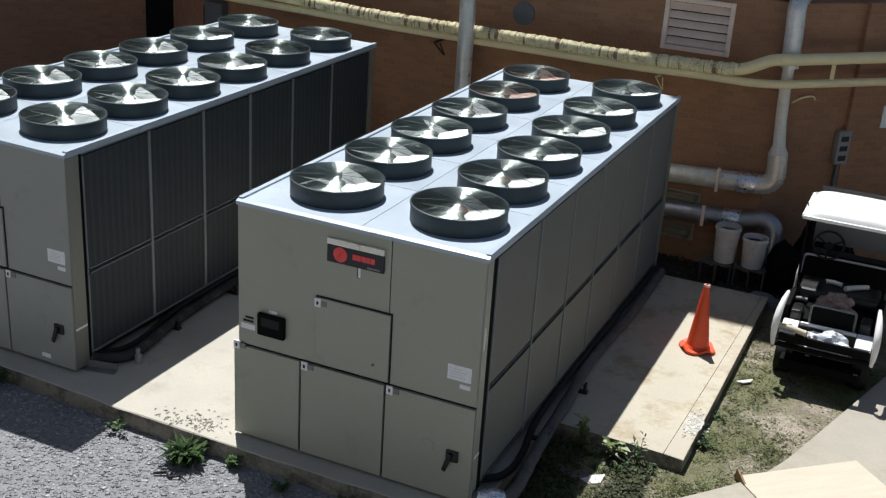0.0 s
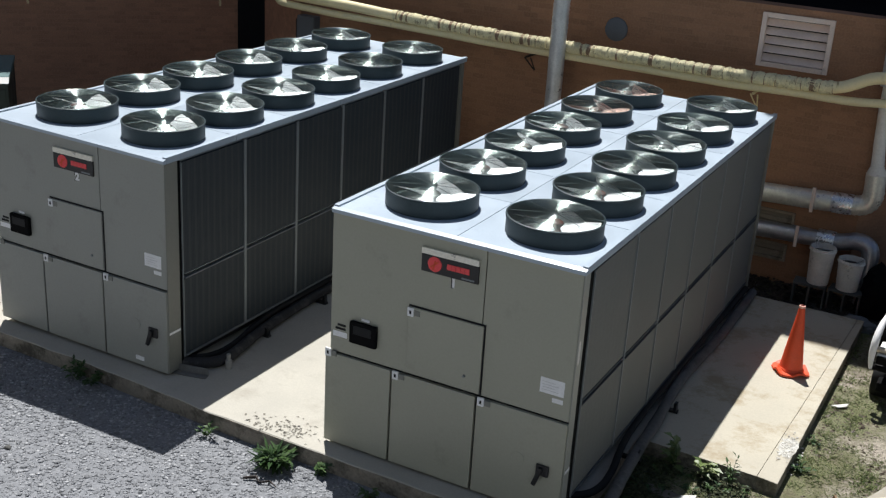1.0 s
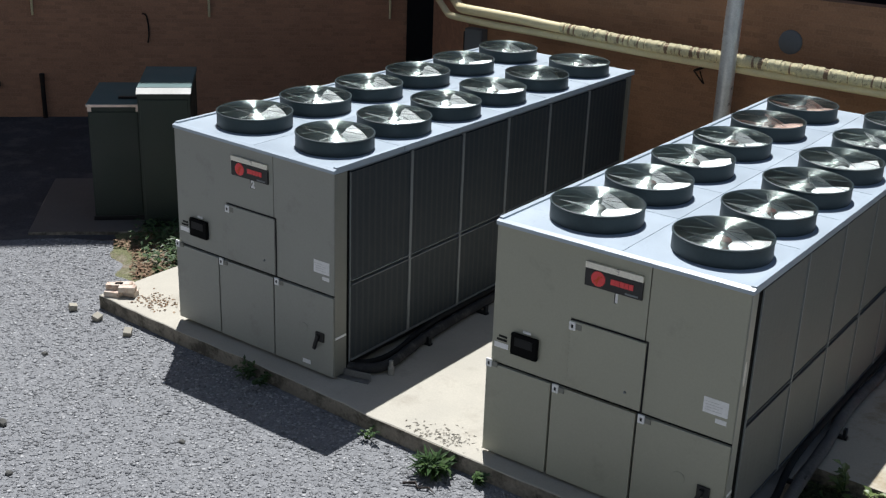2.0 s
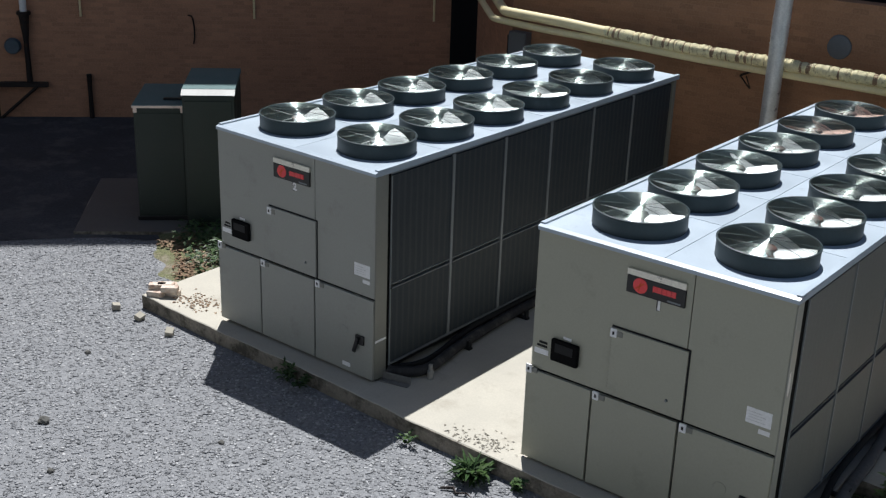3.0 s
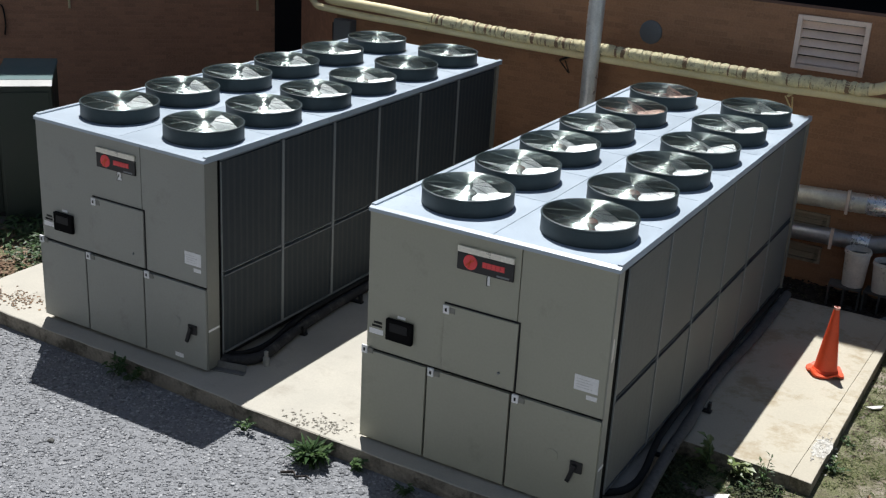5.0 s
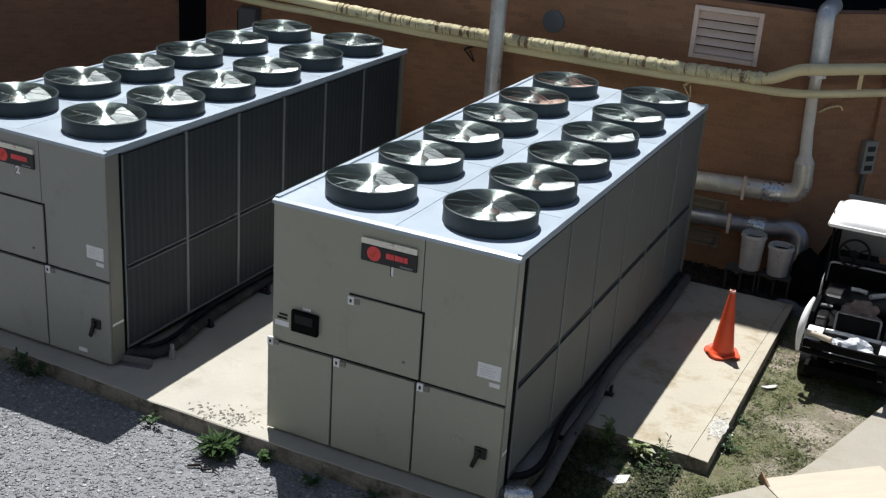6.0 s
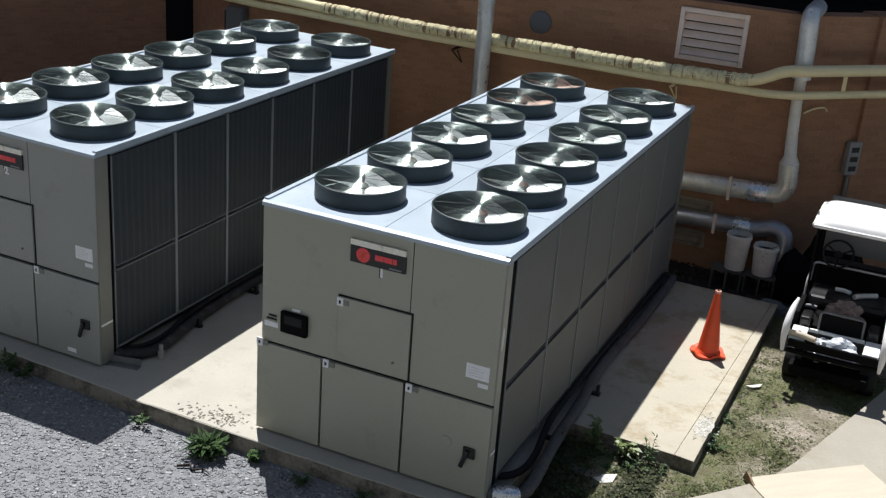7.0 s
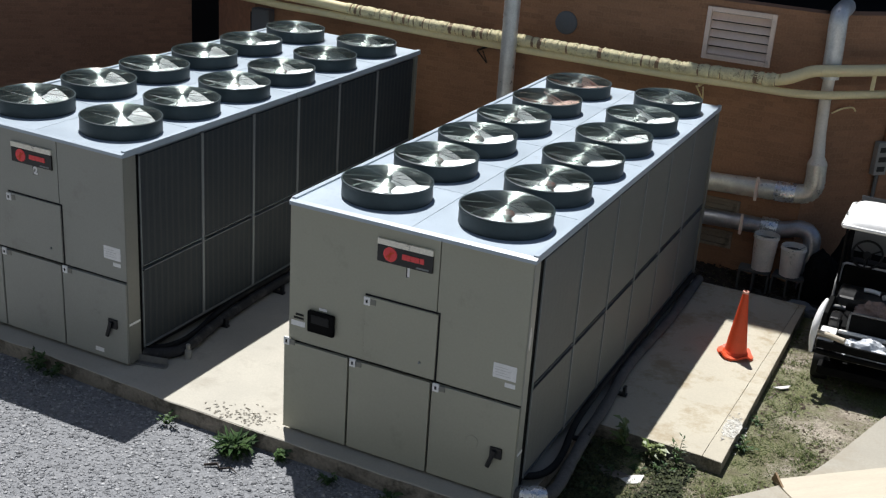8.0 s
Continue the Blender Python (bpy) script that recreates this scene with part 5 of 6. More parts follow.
# ---- utility cart ----
def wheel(t, x, y, r):
    bm = lathe(bmesh.new(), [(r * 0.55, -0.085), (r * 0.92, -0.09), (r, -0.06), (r, 0.06), (r * 0.92, 0.09), (r * 0.55, 0.085)], 28)
    bmesh.ops.rotate(bm, matrix=Matrix.Rotation(radians(90), 3, "Y"), verts=bm.verts)
    w = part("wheel", bm, M["rubber"], t, "black rubber tyre", smooth=True)
    w.location = (x, y, r)
    bm = lathe(bmesh.new(), [(0, -0.05), (r * 0.3, -0.06), (r * 0.5, -0.08), (r * 0.56, -0.085), (r * 0.56, 0.085), (r * 0.5, 0.08), (r * 0.3, 0.06), (0, 0.05)], 20)
    bmesh.ops.rotate(bm, matrix=Matrix.Rotation(radians(90), 3, "Y"), verts=bm.verts)
    part("rim", bm, M["white"], w, smooth=True)


def utility_cart(at, turn):
    t = thing("utility_cart", "white and black utility cart with a cluttered rear tray", "utility cart", at, turn)
    for x in (-0.4, 0.4):
        for y in (0.5, 1.85):
            wheel(t, x, y, 0.21)
    part("chassis", boxy(-0.42, 0.42, 0.14, 2.2, 0.2, 0.3, 0.02), M["matte"], t)
    part("bumper", tube(bmesh.new(), smooth_line([(-0.5, 0.14, 0.5), (-0.46, 0.06, 0.5), (0, 0.04, 0.5), (0.46, 0.06, 0.5), (0.5, 0.14, 0.5)], 6), 0.03, 10), M["matte"], t, smooth=True)
    for s in (-1, 1):
        part("tray_shelf", boxy(min(s * 0.3, s * 0.47), max(s * 0.3, s * 0.47), 0.06, 0.44, 0.61, 0.65, 0.018), M["white"], t)
        line = smooth_line([(s * 0.5, 0.0, 0.5), (s * 0.51, 0.01, 0.64), (s * 0.505, 0.06, 0.8), (s * 0.49, 0.2, 0.92), (s * 0.47, 0.4, 0.97)], 6)
        part("fender", tube(bmesh.new(), line, [0.018 + 0.02 * math.sin(math.pi * i / (len(line) - 1)) for i in range(len(line))], 12), M["white"], t, "white moulded rear fender", smooth=True)
        part("side_panel", boxy(min(s * 0.44, s * 0.5), max(s * 0.44, s * 0.5), 0.5, 1.25, 0.3, 0.78, 0.02), M["matte"], t)
        part("wheel_arch", boxy(min(s * 0.3, s * 0.42), max(s * 0.3, s * 0.42), 0.46, 0.7, 0.6, 0.75, 0.03), M["black"], t)
    part("tray_rim", boxy(-0.295, 0.295, 0.4, 0.44, 0.6, 0.65, 0.014), M["white"], t)
    part("tail_strip", boxy(-0.46, 0.46, 0.02, 0.058, 0.55, 0.64, 0.012), M["matte"], t)
    tr = part("tray_liner", boxy(-0.295, 0.295, 0.062, 0.396, 0.45, 0.475, 0.008), M["black"], t)
    part("liner_wall", boxy(-0.295, 0.295, 0.38, 0.396, 0.477, 0.62, 0.005), M["black"], tr)
    part("back_board", boxy(-0.2, 0.24, 0.46, 0.49, 0.6, 0.84, 0.014), M["matte"], t)
    part("board_rim", tube(bmesh.new(), bent([(-0.21, 0.475, 0.6), (-0.21, 0.475, 0.85), (0.25, 0.475, 0.85), (0.25, 0.475, 0.6)], 0.04), 0.014, 8), M["conduit"], t)
    part("seat_box", boxy(-0.43, 0.43, 0.5, 1.5, 0.3, 0.66, 0.03), M["matte"], t)
    part("seat_cushion", boxy(-0.44, 0.44, 1.02, 1.5, 0.661, 0.8, 0.05), M["black"], t)
    part("arm_rest", tube(bmesh.new(), bent([(-0.47, 1.0, 0.66), (-0.48, 1.12, 0.93), (-0.48, 1.6, 0.98)], 0.08), 0.014, 8), M["conduit"], t, smooth=True)
    part("dash_rail", tube(bmesh.new(), bent([(-0.48, 1.5, 0.8), (-0.48, 1.62, 1.0), (0.48, 1.62, 1.0), (0.48, 1.5, 0.8)], 0.06), 0.014, 8), M["duct_dull"], t, smooth=True)
    part("dash", boxy(-0.45, 0.45, 1.66, 1.86, 0.5, 0.97, 0.04), M["matte"], t)
    part("cowl", boxy(-0.45, 0.45, 1.88, 2.25, 0.25, 0.9, 0.07), M["rubber"], t)
    part("windscreen", boxy(-0.44, 0.44, 1.85, 1.862, 0.885, 1.6, 0.004, m=pose(0, 0.16, 0, 6)), M["bluegrey"], t, "dusty grey windscreen")
    part("floor_pan", boxy(-0.43, 0.43, 1.36, 1.878, 0.28, 0.31, 0.01), M["matte"], t)
    part("column", tube(bmesh.new(), [(-0.24, 1.9, 0.75), (-0.24, 1.7, 1.09)], 0.025, 8), M["black"], t)
    bm = tube(bmesh.new(), [(0.17 * math.cos(2 * math.pi * k / 28), 0.17 * math.sin(2 * math.pi * k / 28), 0) for k in range(28)], 0.014, 8, closed=True)
    for k in range(3):
        a = 2 * math.pi * k / 3 + 0.5
        tube(bm, [(0, 0, -0.03), (0.165 * math.cos(a), 0.165 * math.sin(a), 0)], 0.011, 6)
    lathe(bm, [(0, 0.0), (0.045, -0.005), (0.05, -0.04), (0, -0.045)], 16)
    sw = part("steering_wheel", bm, M["rubber"], t, smooth=True)
    sw.location, sw.rotation_euler = (-0.24, 1.68, 1.13), (radians(52), 0, 0)
    for x in (-0.46, 0.46):
        for y, yt in ((1.16, 1.0), (1.9, 1.6)):
            part("roof_post", tube(bmesh.new(), [(x, y, 0.6), (x, yt, 1.74)], 0.014, 8), M["matte"], t, smooth=True)
    # canopy: a moulded tray with a rolled lip and a step along each end
    bm = bmesh.new()
    nx, ny = 36, 30
    grid = []
    for j in range(ny + 1):
        row = []
        for i in range(nx + 1):
            u, w = i / nx * 2 - 1, j / ny * 2 - 1
            k = (abs(u) ** 9 + abs(w) ** 9) ** (1 / 9) or 1e-6
            q = (max(abs(u), abs(w)) or 1e-6) / k
            e = max(abs(u), abs(w))
            x, y = 0.02 + u * q * 0.52, 1.185 + w * q * 0.48
            z = 1.825 - 0.012 * u * u - 0.02 * w * w - (0.085 * ((e - 0.84) / 0.16) ** 1.5 if e > 0.84 else 0)
            z -= 0.022 if 0.8 < abs(u) < 0.87 and abs(w) < 0.75 else 0
            row.append(bm.verts.new((x, y, z)))
        grid.append(row)
    for a, b in zip(grid, grid[1:]):
        for i in range(nx):
            bm.faces.new((a[i], a[i + 1], b[i + 1], b[i]))
    bmesh.ops.recalc_face_normals(bm, faces=bm.faces[:])
    if sum(f.normal.z for f in bm.faces) < 0:
        bmesh.ops.reverse_faces(bm, faces=bm.faces[:])
    roof = part("roof", bm, M["white"], t, "sunlit white moulded canopy", smooth=True)
    part("roof_lip", tube(bmesh.new(), bent([(-0.495, 0.72, 1.725), (0.535, 0.72, 1.725), (0.535, 1.65, 1.725), (-0.495, 1.65, 1.725), (-0.495, 0.75, 1.725)], 0.05), 0.022, 8), M["white"], roof, smooth=True)
    bm = bmesh.new()
    bmesh.ops.create_cone(bm, cap_ends=True, segments=14, radius1=0.02, radius2=0.02, depth=0.012, matrix=pose(-0.497, 1.08, 1.765, 0, 90, 0))
    part("screw_cap", bm, M["conduit"], roof)
    return t


CART = (2.31, 3.9, GZ + 0.0)
utility_cart(CART, 0)
lump("plastic_bag", (CART[0] + 0.02, CART[1] + 0.22, CART[2] + 0.48), (0.23, 0.13, 0.13), "bag", "crumpled translucent white plastic bag in the cart tray", "plastic bag", 0.5, 3)
lump("rag", (CART[0] + 0.0, CART[1] + 0.8, CART[2] + 0.665), (0.2, 0.16, 0.15), "cloth", "brown crumpled rag on the cart", "rag", 0.5, 6)
for dx, dy, dz, ln, a, r, m, lab in ((0.17, 1.28, 0.83, 0.3, 40, 0.03, "paper", "pale rolled paper on the cart"), (-0.08, 1.3, 0.83, 0.18, -8, 0.025, "label", "pale plastic tube on the cart"), (-0.38, 0.95, 0.69, 0.15, 8, 0.026, "conduit", "grey work glove roll on the cart"), (-0.34, 0.08, 0.683, 0.32, -14, 0.032, "ply", "pale cardboard roll on the cart tray")):
    bm = tube(bmesh.new(), [(-ln / 2, 0, 0), (0, 0.01, 0.004), (ln / 2, 0, 0)], r, 10)
    o = part("roll", bm, M[m], smooth=True)
    o.matrix_basis = pose(CART[0] + dx, CART[1] + dy, CART[2] + dz, 0, 0, a)
    tagged(o, lab, "roll")


# ---- timber ramp, scraps, bricks ----
t = thing("timber_ramp", "bleached plywood ramp lying on the walkway", "ramp", (2.04, 1.64, -0.198), 42)
for x, y in ((0.0, 0.0), (2.38, -0.1)):
    bm = bmesh.new()
    a = [bm.verts.new(c) for c in ((x, y, 0), (x, 0.24, 0), (x, 0.2, 0.1))]
    b = [bm.verts.new(c) for c in ((x + 0.02, y, 0), (x + 0.02, 0.24, 0), (x + 0.02, 0.2, 0.1))]
    bm.faces.new((a[0], a[2], a[1]))
    bm.faces.new(b)
    for k in range(3):
        bm.faces.new((a[k], a[(k + 1) % 3], b[(k + 1) % 3], b[k]))
    part("wedge_end", bm, M["plyedge"], t, "brown timber wedge end")
part("sheet", boxy(0.0, 1.3, -1.3, 0.2, 0.01, 0.028, 0.003), M["ply"], t)
for x, y, w, d, a, h, m in ((0.75, 1.11, 0.19, 0.13, 30, 0.006, "paper"), (1.62, 3.78, 0.15, 0.05, 40, 0.012, "paper"), (0.54, 1.1, 0.24, 0.12, -10, 0.02, "concrete_dark")):
    bm = boxy(-w / 2, w / 2, -d / 2, d / 2, 0.0, h, 0.002)
    for v in bm.verts:
        v.co.x *= 1 + 0.8 * v.co.y / d
    o = part("scrap", bm, M[m])
    o.matrix_basis = pose(x, y, GZ + 0.045, 2, -2, a)
    tagged(o, "pale broken scrap lying on the soil", "scrap", "scraps")


def brick(at, turn, tilt=(0, 0), ln=0.1, mat_name="brick", label="pale red clay brick lying loose"):
    o = part("brick", boxy(-ln, ln, -0.05, 0.05, 0, 0.065, 0.006), M[mat_name])
    o.matrix_basis = pose(*at, tilt[0], tilt[1], turn)
    return tagged(o, label, "brick", "loose bricks")


for x, y, z, a in ((-7.72, 0.06, SZ, 24), (-7.6, 0.2, SZ, 20), (-7.78, 0.3, SZ, 60), (-7.7, 0.2, SZ + 0.066, 42), (-7.76, 0.12, SZ + 0.066, 40), (-7.58, 0.16, SZ + 0.066, 38)):
    brick((x, y, z), a)
for x, y, a, tl in ((-7.03, -0.3, 40, (20, 8)), (-7.62, -0.27, 15, (10, 20)), (-8.06, -0.28, 60, (0, 10))):
    brick((x, y, GZ + 0.01), a, tl, 0.045, "path", "broken pale brick end on the gravel")


# ---- plants ----
def leaf_cloud(name, leaves, material, label, category, kind=""):
    """Small folded leaves from (place, direction, length, width)."""
    verts, faces = [], []
    for c, d, ln, w in leaves:
        d = d.normalized()
        side = d.cross(Vector((0, 0, 1)))
        side = side.normalized() if side.length > 1e-3 else Vector((1, 0, 0))
        up = side.cross(d)
        b = len(verts)
        verts += [tuple(c), tuple(c + d * ln * 0.45 + side * w + up * w * 0.35), tuple(c + d * ln * 0.5 - up * 0.05 * ln), tuple(c + d * ln * 0.45 - side * w + up * w * 0.35), tuple(c + d * ln - up * 0.18 * ln)]
        faces += [(b, b + 1, b + 2), (b, b + 2, b + 3), (b + 1, b + 4, b + 2), (b + 2, b + 4, b + 3)]
    return tagged(raw_mesh(name, verts, faces, material), label, category, kind=kind)


def weed(at, spread, height, leaves, ln, seed, label, w=0.25, tone="leaf"):
    q = random.Random(seed)
    t = thing("weed", label, "weed", at)
    stems = bmesh.new()
    out = []
    for s in range(max(4, leaves // 9)):
        a, h = q.uniform(0, 6.28), height * q.uniform(0.55, 1.0)
        r = spread * q.uniform(0.25, 1.0)
        tip = Vector((r * math.cos(a), r * math.sin(a), h))
        mid = tip * 0.5 + Vector((0, 0, 0.18 * h))
        line = smooth_line([(0, 0, 0), mid, tip], 4)
        tube(stems, line, [0.005 - 0.0035 * i / (len(line) - 1) for i in range(len(line))], 5)
        for k in range(9):
            c = line[min(len(line) - 1, 2 + k % (len(line) - 2))] + Vector((q.uniform(-0.01, 0.01), q.uniform(-0.01, 0.01), 0))
            b = a + q.uniform(-1.6, 1.6)
            out.append((c, Vector((math.cos(b), math.sin(b), q.uniform(-0.1, 0.9))), ln * q.uniform(0.6, 1.25), ln * w * q.uniform(0.6, 1.2)))
    part("stem", stems, M["leaf"], t)
    o = leaf_cloud("foliage", out, M[tone], "", "")
    o.parent = t
    return t


weed((-2.6, -0.4, GZ), 0.17, 0.12, 210, 0.16, 3, "green bushy weed growing at the slab edge", 0.13)
weed((-2.2, -0.33, GZ), 0.12, 0.1, 36, 0.09, 4, "small green weed growing at the slab edge")
weed((-1.6, -0.34, GZ), 0.1, 0.08, 30, 0.07, 5, "small green weed growing at the slab edge")
weed((-1.0, -0.34, GZ), 0.1, 0.09, 30, 0.07, 6, "small green weed growing at the slab edge")
weed((-3.43, -0.31, GZ), 0.11, 0.12, 40, 0.07, 7, "small green weed growing at the slab edge")
weed((-5.2, -0.2, GZ), 0.2, 0.16, 60, 0.08, 8, "low dark weed growing at the slab edge")
weed((-5.0, -0.22, GZ), 0.16, 0.15, 50, 0.08, 18, "low dark weed growing at the slab edge")
weed((0.52, 1.62, GZ), 0.14, 0.33, 36, 0.11, 9, "pale broad-leaved weed beside the pad", 0.34, "leaf_pale")
weed((0.8, 1.6, GZ), 0.12, 0.24, 27, 0.1, 10, "pale broad-leaved weed beside the pad", 0.36, "leaf_pale")
for x, y, sd in ((0.42, 1.45, 31), (0.62, 1.47, 32), (0.34, 1.15, 33), (0.75, 1.3, 34), (0.4, 0.85, 35), (0.3, 0.5, 36), (1.15, 1.52, 37)):
    weed((x, y, GZ), 0.13, 0.08, 36, 0.06, sd, "low dark weed in the shade beside the pad", 0.2)
weed((1.03, 1.6, GZ), 0.07, 0.32, 40, 0.06, 11, "thin upright weed beside the pad", 0.2)
weed((0.97, 1.36, GZ), 0.12, 0.13, 40, 0.05, 12, "low green weed beside the pad")
weed((0.52, 1.05, GZ), 0.14, 0.1, 40, 0.05, 13, "low green weed beside the pad")
weed((0.55, 0.7, GZ), 0.14, 0.1, 40, 0.05, 14, "low green weed beside the pad")
weed((1.53, 2.25, GZ), 0.12, 0.14, 45, 0.06, 15, "small green weed beside the pad")
weed((1.55, 2.85, GZ), 0.1, 0.1, 36, 0.05, 16, "small green weed beside the pad")

q = random.Random(21)
out, dry = [], []
for i in range(2600):
    x, y = q.uniform(-9.65, -8.0), q.uniform(0.6, 3.0)
    d = y - 0.88 + 0.55 * (x + 8.0)
    if noise.noise(Vector((x * 1.6, y * 1.6, 2))) + 0.9 * d > -0.1:
        a = q.uniform(0, 6.28)
        if d > 0.05 and (d > 0.4 or q.random() < 0.5):
            out.append((Vector((x, y, GZ + q.uniform(0.03, 0.2))), Vector((math.cos(a), math.sin(a), q.uniform(-0.2, 1.0))), q.uniform(0.06, 0.14), q.uniform(0.012, 0.03)))
        else:
            dry.append((Vector((x, y, GZ + q.uniform(0.04, 0.07))), Vector((math.cos(a), math.sin(a), q.uniform(-0.1, 0.2))), q.uniform(0.05, 0.11), q.uniform(0.012, 0.03)))
# Weed leaves whose dark colour carries the shade beside the chiller.
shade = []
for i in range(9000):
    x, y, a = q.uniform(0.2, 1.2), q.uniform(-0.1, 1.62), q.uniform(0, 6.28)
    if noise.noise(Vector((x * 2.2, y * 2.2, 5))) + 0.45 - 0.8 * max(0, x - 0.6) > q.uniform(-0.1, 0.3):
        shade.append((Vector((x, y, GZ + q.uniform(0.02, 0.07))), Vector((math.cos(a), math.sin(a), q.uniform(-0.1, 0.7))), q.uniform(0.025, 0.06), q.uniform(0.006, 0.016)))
# Near-black flakes added to deepen the shade at the wall's foot.
mulch = []
for i in range(5200):
    x, y, a = q.uniform(-0.6, 2.6), q.uniform(6.0, 7.7), q.uniform(0, 6.28)
    if y < 6.97 + max(0, x - 1.05) and (y > 6.05 + 0.12 * noise.noise(Vector((x * 3, 0, 6))) or x > 1.5 and y > 5.8):
        mulch.append((Vector((x, y, GZ + q.uniform(0.03, 0.06))), Vector((math.cos(a), math.sin(a), q.uniform(-0.1, 0.3))), q.uniform(0.06, 0.13), q.uniform(0.015, 0.035)))
leaf_cloud("mulch", mulch, M["mulch"], "near-black flakes added for the deep shade along the wall", "mulch", "stuff")
leaf_cloud("undergrowth", shade, M["leaf_shade"], "undergrowth of weeds coloured dark for the shade beside the chiller", "weeds", "stuff")
leaf_cloud("undergrowth", out, M["leaf"], "green undergrowth of weeds below the cabinets", "weeds", "stuff")
leaf_cloud("leaf_litter", dry, M["litter"], "dry brown leaf litter beside the slab", "leaf litter", "stuff")

out = []
for i in range(130000):
    x, y = q.uniform(0.2, 3.4), q.uniform(-0.3, 6.4)
    if x < 1.47 and y > 1.66 or x > 1.55 and y > 4.9 and x < 3.1:
        continue
    if x > np.interp(y, [p[1] for p in PATH_EDGE], [p[0] for p in PATH_EDGE]) - 0.03:
        continue
    bare = 1.3 * math.exp(-((x - 2.12) / 0.36) ** 2 - ((y - 3.55) / 0.5) ** 2)
    k = 0.9 + 0.9 * noise.noise(Vector((x * 1.9, y * 1.9, 7))) + 1.5 * noise.noise(Vector((x * 7, y * 7, 1))) - 1.0 * bare
    if k < q.uniform(-0.1, 0.3):
        continue
    a = q.uniform(0, 6.28)
    out.append((Vector((x, y, GZ + 0.012)), Vector((math.cos(a), math.sin(a), q.uniform(0.15, 1.2))), q.uniform(0.022, 0.04) * (1 + 0.7 * max(0, k)), q.uniform(0.003, 0.0065)))
leaf_cloud("grass", out, M["grass"], "patchy short grass growing on dry soil", "grass", "stuff")

dry = []
for i in range(150):
    x, y = q.gauss(-2.75, 0.17) + 0.1 * math.sin(i), q.gauss(-0.06, 0.09)
    a = q.uniform(0, 6.28)
    if -3.3 < x < -2.35 and -0.17 < y < 0.5:
        dry.append((Vector((x, y, SZ + 0.004)), Vector((math.cos(a), math.sin(a), 0.05)), q.uniform(0.012, 0.06), q.uniform(0.003, 0.011)))
for i in range(26):
    x, y = q.gauss(-7.3, 0.22), q.gauss(0.22, 0.12)
    a = q.uniform(0, 6.28)
    if y > 0.0:
        dry.append((Vector((x, y, SZ + 0.004)), Vector((math.cos(a), math.sin(a), 0.05)), q.uniform(0.015, 0.035), q.uniform(0.005, 0.01)))
# Brown flakes added in place of a stain on the slab.
stain_flakes = []
for i in range(130):
    x, y, a = q.gauss(-7.2, 0.2), q.gauss(0.24, 0.13), q.uniform(0, 6.28)
    if 0.02 < y < 0.7 and -7.75 < x < -6.75:
        stain_flakes.append((Vector((x, y, SZ + 0.004)), Vector((math.cos(a), math.sin(a), 0.03)), q.uniform(0.02, 0.07), q.uniform(0.006, 0.02)))
leaf_cloud("leaf_litter", stain_flakes, M["litter"], "brown flakes standing for a stain on the slab by the bricks", "leaf litter", "stuff")
leaf_cloud("leaf_litter", dry, M["crumb"], "small dark leaf crumbs on the concrete slab", "leaf litter", "stuff")


# ---- loose gravel ----
def gravel(n, seed):
    g = np.random.default_rng(seed)
    x, y = g.uniform(-13.0, 0.35, n), g.uniform(-4.6, 2.6, n)
    edge = np.interp(x, [q[0] for q in SLAB_FRONT], [q[1] for q in SLAB_FRONT])
    keep = ((y < edge - 0.02) | (x < -7.95)) & ~((x > -9.8) & (y > 0.5 - 0.6 * (x + 8.0)) & (y > 0.75)) & (y < 2.4 + 0.35 * (x + 9.5))
    keep &= (y + 4.6 > g.uniform(0, 1.3, n)) & (x + 13.0 > g.uniform(0, 2.0, n))
    keep &= x - y + 20.9 > 9.72 + g.uniform(-0.35, 0.25, n)
    x, y = x[keep], y[keep]
    m = len(x)
    size = g.gamma(3.0, 0.0043, m).clip(0.005, 0.032)
    tpl = np.array([(1, 0, 0), (0, 1, 0), (-1, 0, 0), (0, -1, 0), (0, 0, 1), (0, 0, -1)], float)
    v = tpl[None] * (1 + g.uniform(-0.3, 0.3, (m, 6, 1))) + g.uniform(-0.2, 0.2, (m, 6, 3))
    q = g.normal(size=(m, 4))
    w, i, j, k = (q / np.linalg.norm(q, axis=1, keepdims=True)).T
    turn = np.stack([1 - 2 * (j * j + k * k), 2 * (i * j - k * w), 2 * (i * k + j * w), 2 * (i * j + k * w), 1 - 2 * (i * i + k * k), 2 * (j * k - i * w),
                     2 * (i * k - j * w), 2 * (j * k + i * w), 1 - 2 * (i * i + j * j)], -1).reshape(m, 3, 3)
    v = np.einsum("nab,nvb->nva", turn, v) * size[:, None, None] * (1, 1, 0.2)
    v += np.stack([x, y, GZ + g.uniform(-0.003, 0.002, m)], -1)[:, None]
    v = v.reshape(-1, 3)
    f = np.array([(0, 1, 4), (1, 2, 4), (2, 3, 4), (3, 0, 4), (1, 0, 5), (2, 1, 5), (3, 2, 5), (0, 3, 5)])
    f = (f[None] + 6 * np.arange(m)[:, None, None]).reshape(-1, 3)
    me = bpy.data.meshes.new("gravel")
    me.vertices.add(len(v))
    me.vertices.foreach_set("co", v.ravel())
    me.loops.add(f.size)
    me.loops.foreach_set("vertex_index", f.ravel())
    me.polygons.add(len(f))
    me.polygons.foreach_set("loop_start", np.arange(0, f.size, 3))
    me.update(calc_edges=True)
    me.materials.append(M["stone"])
    return tagged(new("gravel", me), "loose grey crushed limestone gravel", "gravel", kind="stuff")


gravel(215000, 5)


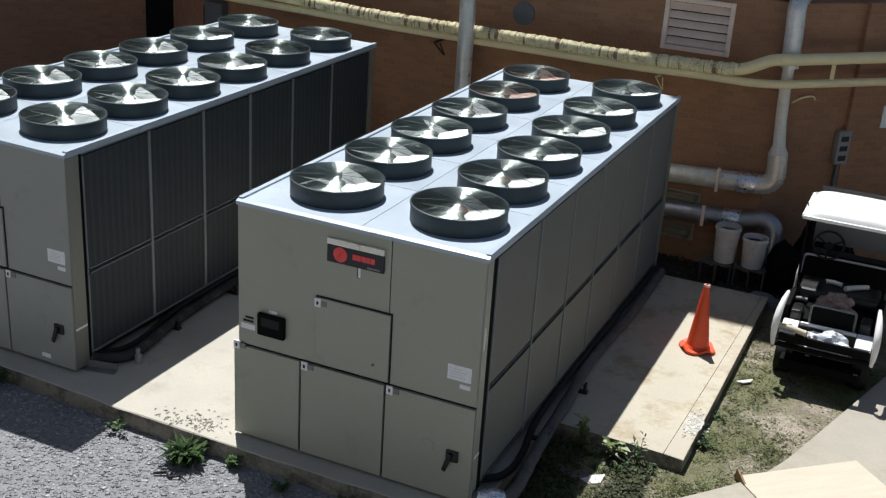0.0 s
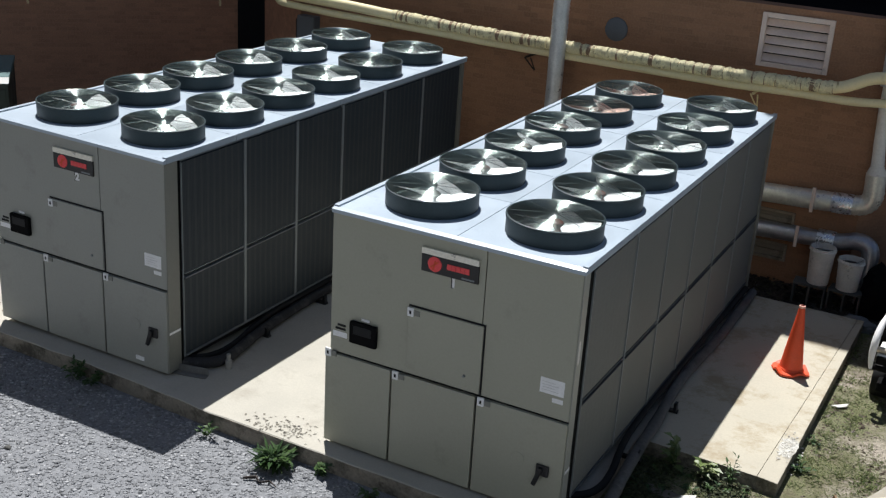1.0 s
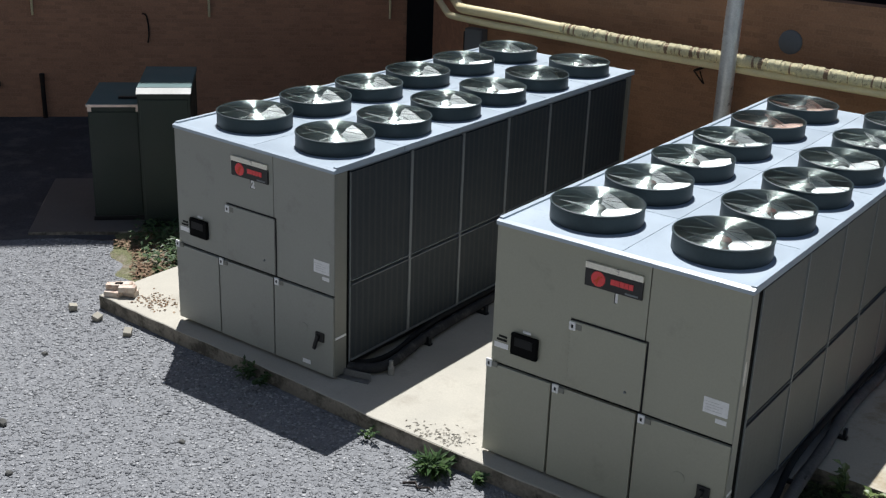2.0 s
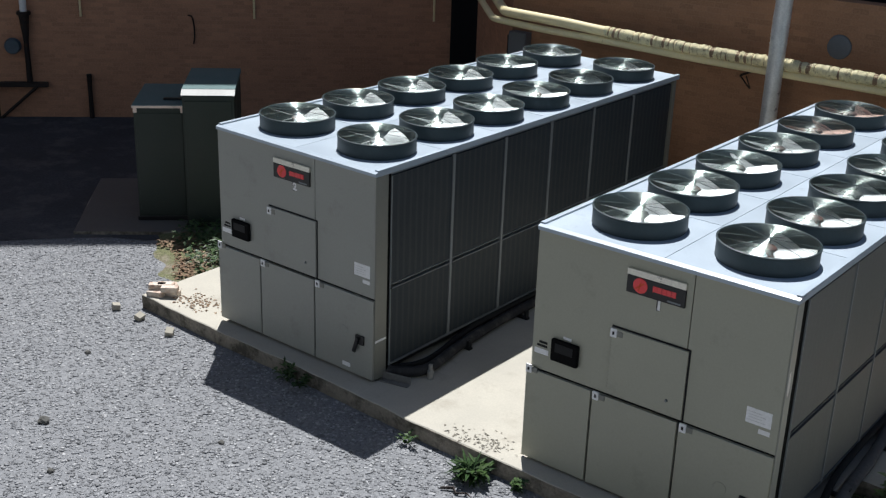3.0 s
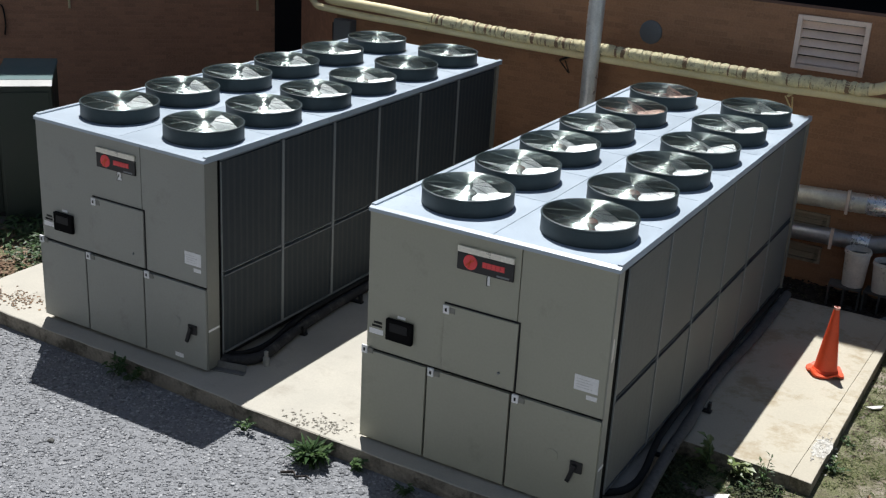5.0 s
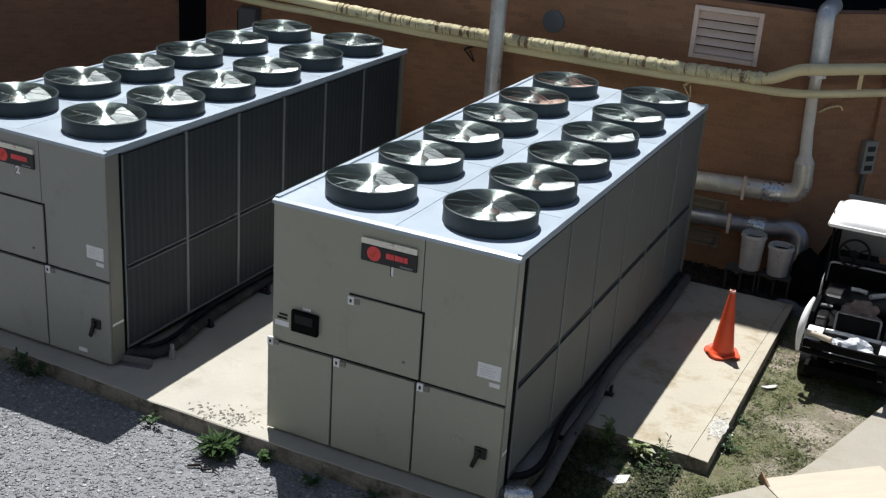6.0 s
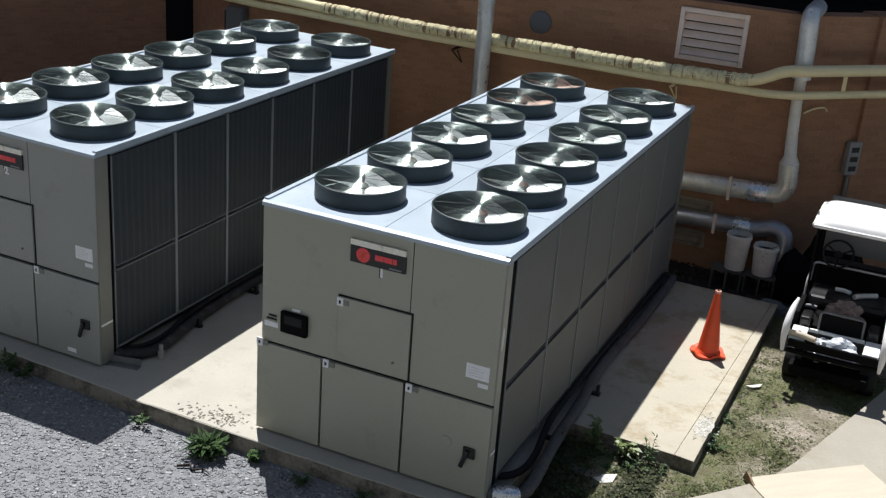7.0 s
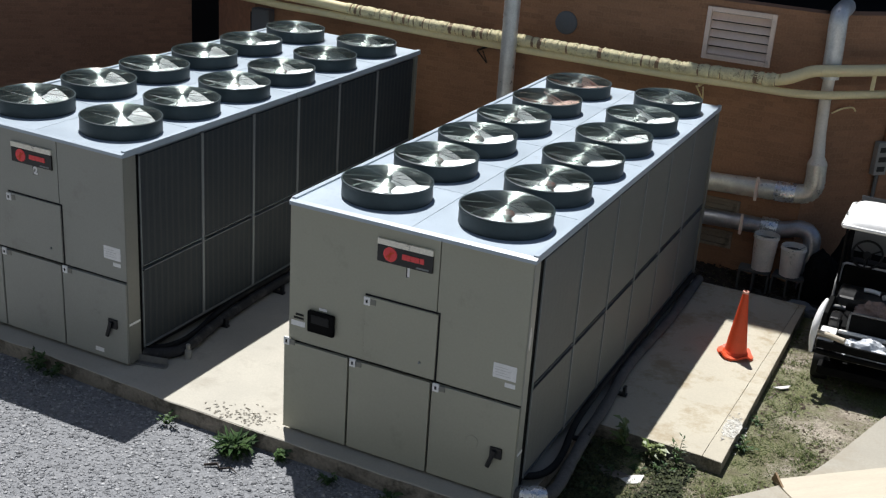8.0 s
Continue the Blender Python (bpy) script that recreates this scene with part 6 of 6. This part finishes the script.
def clods(n, seed):
    """Crumbs and small stones lying on the soil."""
    g = random.Random(seed)
    verts, faces = [], []
    for i in range(n):
        x, y = g.uniform(0.16, 3.2), g.uniform(-0.4, 6.6)
        if x < 1.47 and y > 1.64 or noise.noise(Vector((x * 1.1, y * 1.1, 9))) < g.uniform(-0.5, 0.15):
            continue
        r = min(0.03, g.gammavariate(2.2, 0.0045) + 0.003)
        b = len(verts)
        for c in ((1, 0, 0), (0, 1, 0), (-1, 0, 0), (0, -1, 0), (0, 0, 0.7), (0, 0, -0.5)):
            verts.append((x + r * (c[0] + g.uniform(-0.35, 0.35)), y + r * (c[1] + g.uniform(-0.35, 0.35)), GZ + 0.025 + r * c[2]))
        faces += [(b, b + 1, b + 4), (b + 1, b + 2, b + 4), (b + 2, b + 3, b + 4), (b + 3, b, b + 4), (b + 1, b, b + 5), (b + 2, b + 1, b + 5), (b + 3, b + 2, b + 5), (b, b + 3, b + 5)]
    return tagged(raw_mesh("soil_crumbs", verts, faces, M["clod"]), "brown soil crumbs and small stones", "soil crumbs", kind="stuff")


clods(16000, 11)
for x, y, s, sd in ((-6.33, -2.38, 0.07, 1), (-4.75, -1.5, 0.035, 2), (-5.5, -2.85, 0.04, 3), (-7.3, -1.2, 0.04, 5)):
    bm = bmesh.new()
    bmesh.ops.create_icosphere(bm, subdivisions=2, radius=1)
    for v in bm.verts:
        v.co = v.co * (1 + 0.4 * noise.noise(v.co * 1.5 + Vector((sd, 0, 0))))
        v.co = Vector((v.co.x * s, v.co.y * s * 0.75, v.co.z * s * 0.5))
    o = part("stone", bm, M["block"])
    o.location = (x, y, GZ + s * 0.3)
    tagged(o, "larger grey stone lying on the gravel", "stone", "larger stones")
p0 = [(-2.69, -0.73), (-2.59, -0.67), (-2.53, -0.71), (-2.45, -0.66), (-2.36, -0.69)]
tagged(part("twig", tube(bmesh.new(), [(x, y, GZ + 0.02 + 0.012 * (i % 2)) for i, (x, y) in enumerate(p0)], [0.012, 0.016, 0.011, 0.009, 0.004], 6), M["iron"]), "dark twig lying on the gravel", "twig")


def chips(n, seed):
    """Pale broken flakes where the pad's edge has crumbled."""
    g = random.Random(seed)
    verts, faces = [], []
    for i in range(n):
        x, y = g.gauss(1.385, 0.045), g.gauss(2.36, 0.13)
        r = min(0.05, g.gammavariate(2.0, 0.005) + 0.003)
        z = SZ + 0.004 if x < 1.43 else GZ + 0.04
        b = len(verts)
        for c in ((1, 0, 0), (0.2, 1, 0), (-1, 0.1, 0), (0, -1, 0), (0, 0, 0.35), (0, 0, -0.3)):
            verts.append((x + r * (c[0] + g.uniform(-0.4, 0.4)), y + r * (c[1] + g.uniform(-0.4, 0.4)), z + r * c[2]))
        faces += [(b, b + 1, b + 4), (b + 1, b + 2, b + 4), (b + 2, b + 3, b + 4), (b + 3, b, b + 4), (b + 1, b, b + 5), (b + 2, b + 1, b + 5), (b + 3, b + 2, b + 5), (b, b + 3, b + 5)]
    return tagged(raw_mesh("concrete_chips", verts, faces, M["chip"]), "pale broken concrete chips on the pad edge", "concrete chips", kind="stuff")


chips(150, 3)
bm = bmesh.new()
ring = []
for k in range(26):
    a = 2 * math.pi * k / 26
    r = 1 + 0.45 * noise.noise(Vector((2.2 * math.cos(a), 2.2 * math.sin(a), 4)))
    ring.append(bm.verts.new((1.375 + 0.085 * r * math.cos(a), 2.36 + 0.2 * r * math.sin(a), SZ + 0.002)))
bm.faces.new(ring)
tagged(part("spalled_patch", bm, M["spall"]), "pale spalled patch on the broken pad edge", "concrete patch")
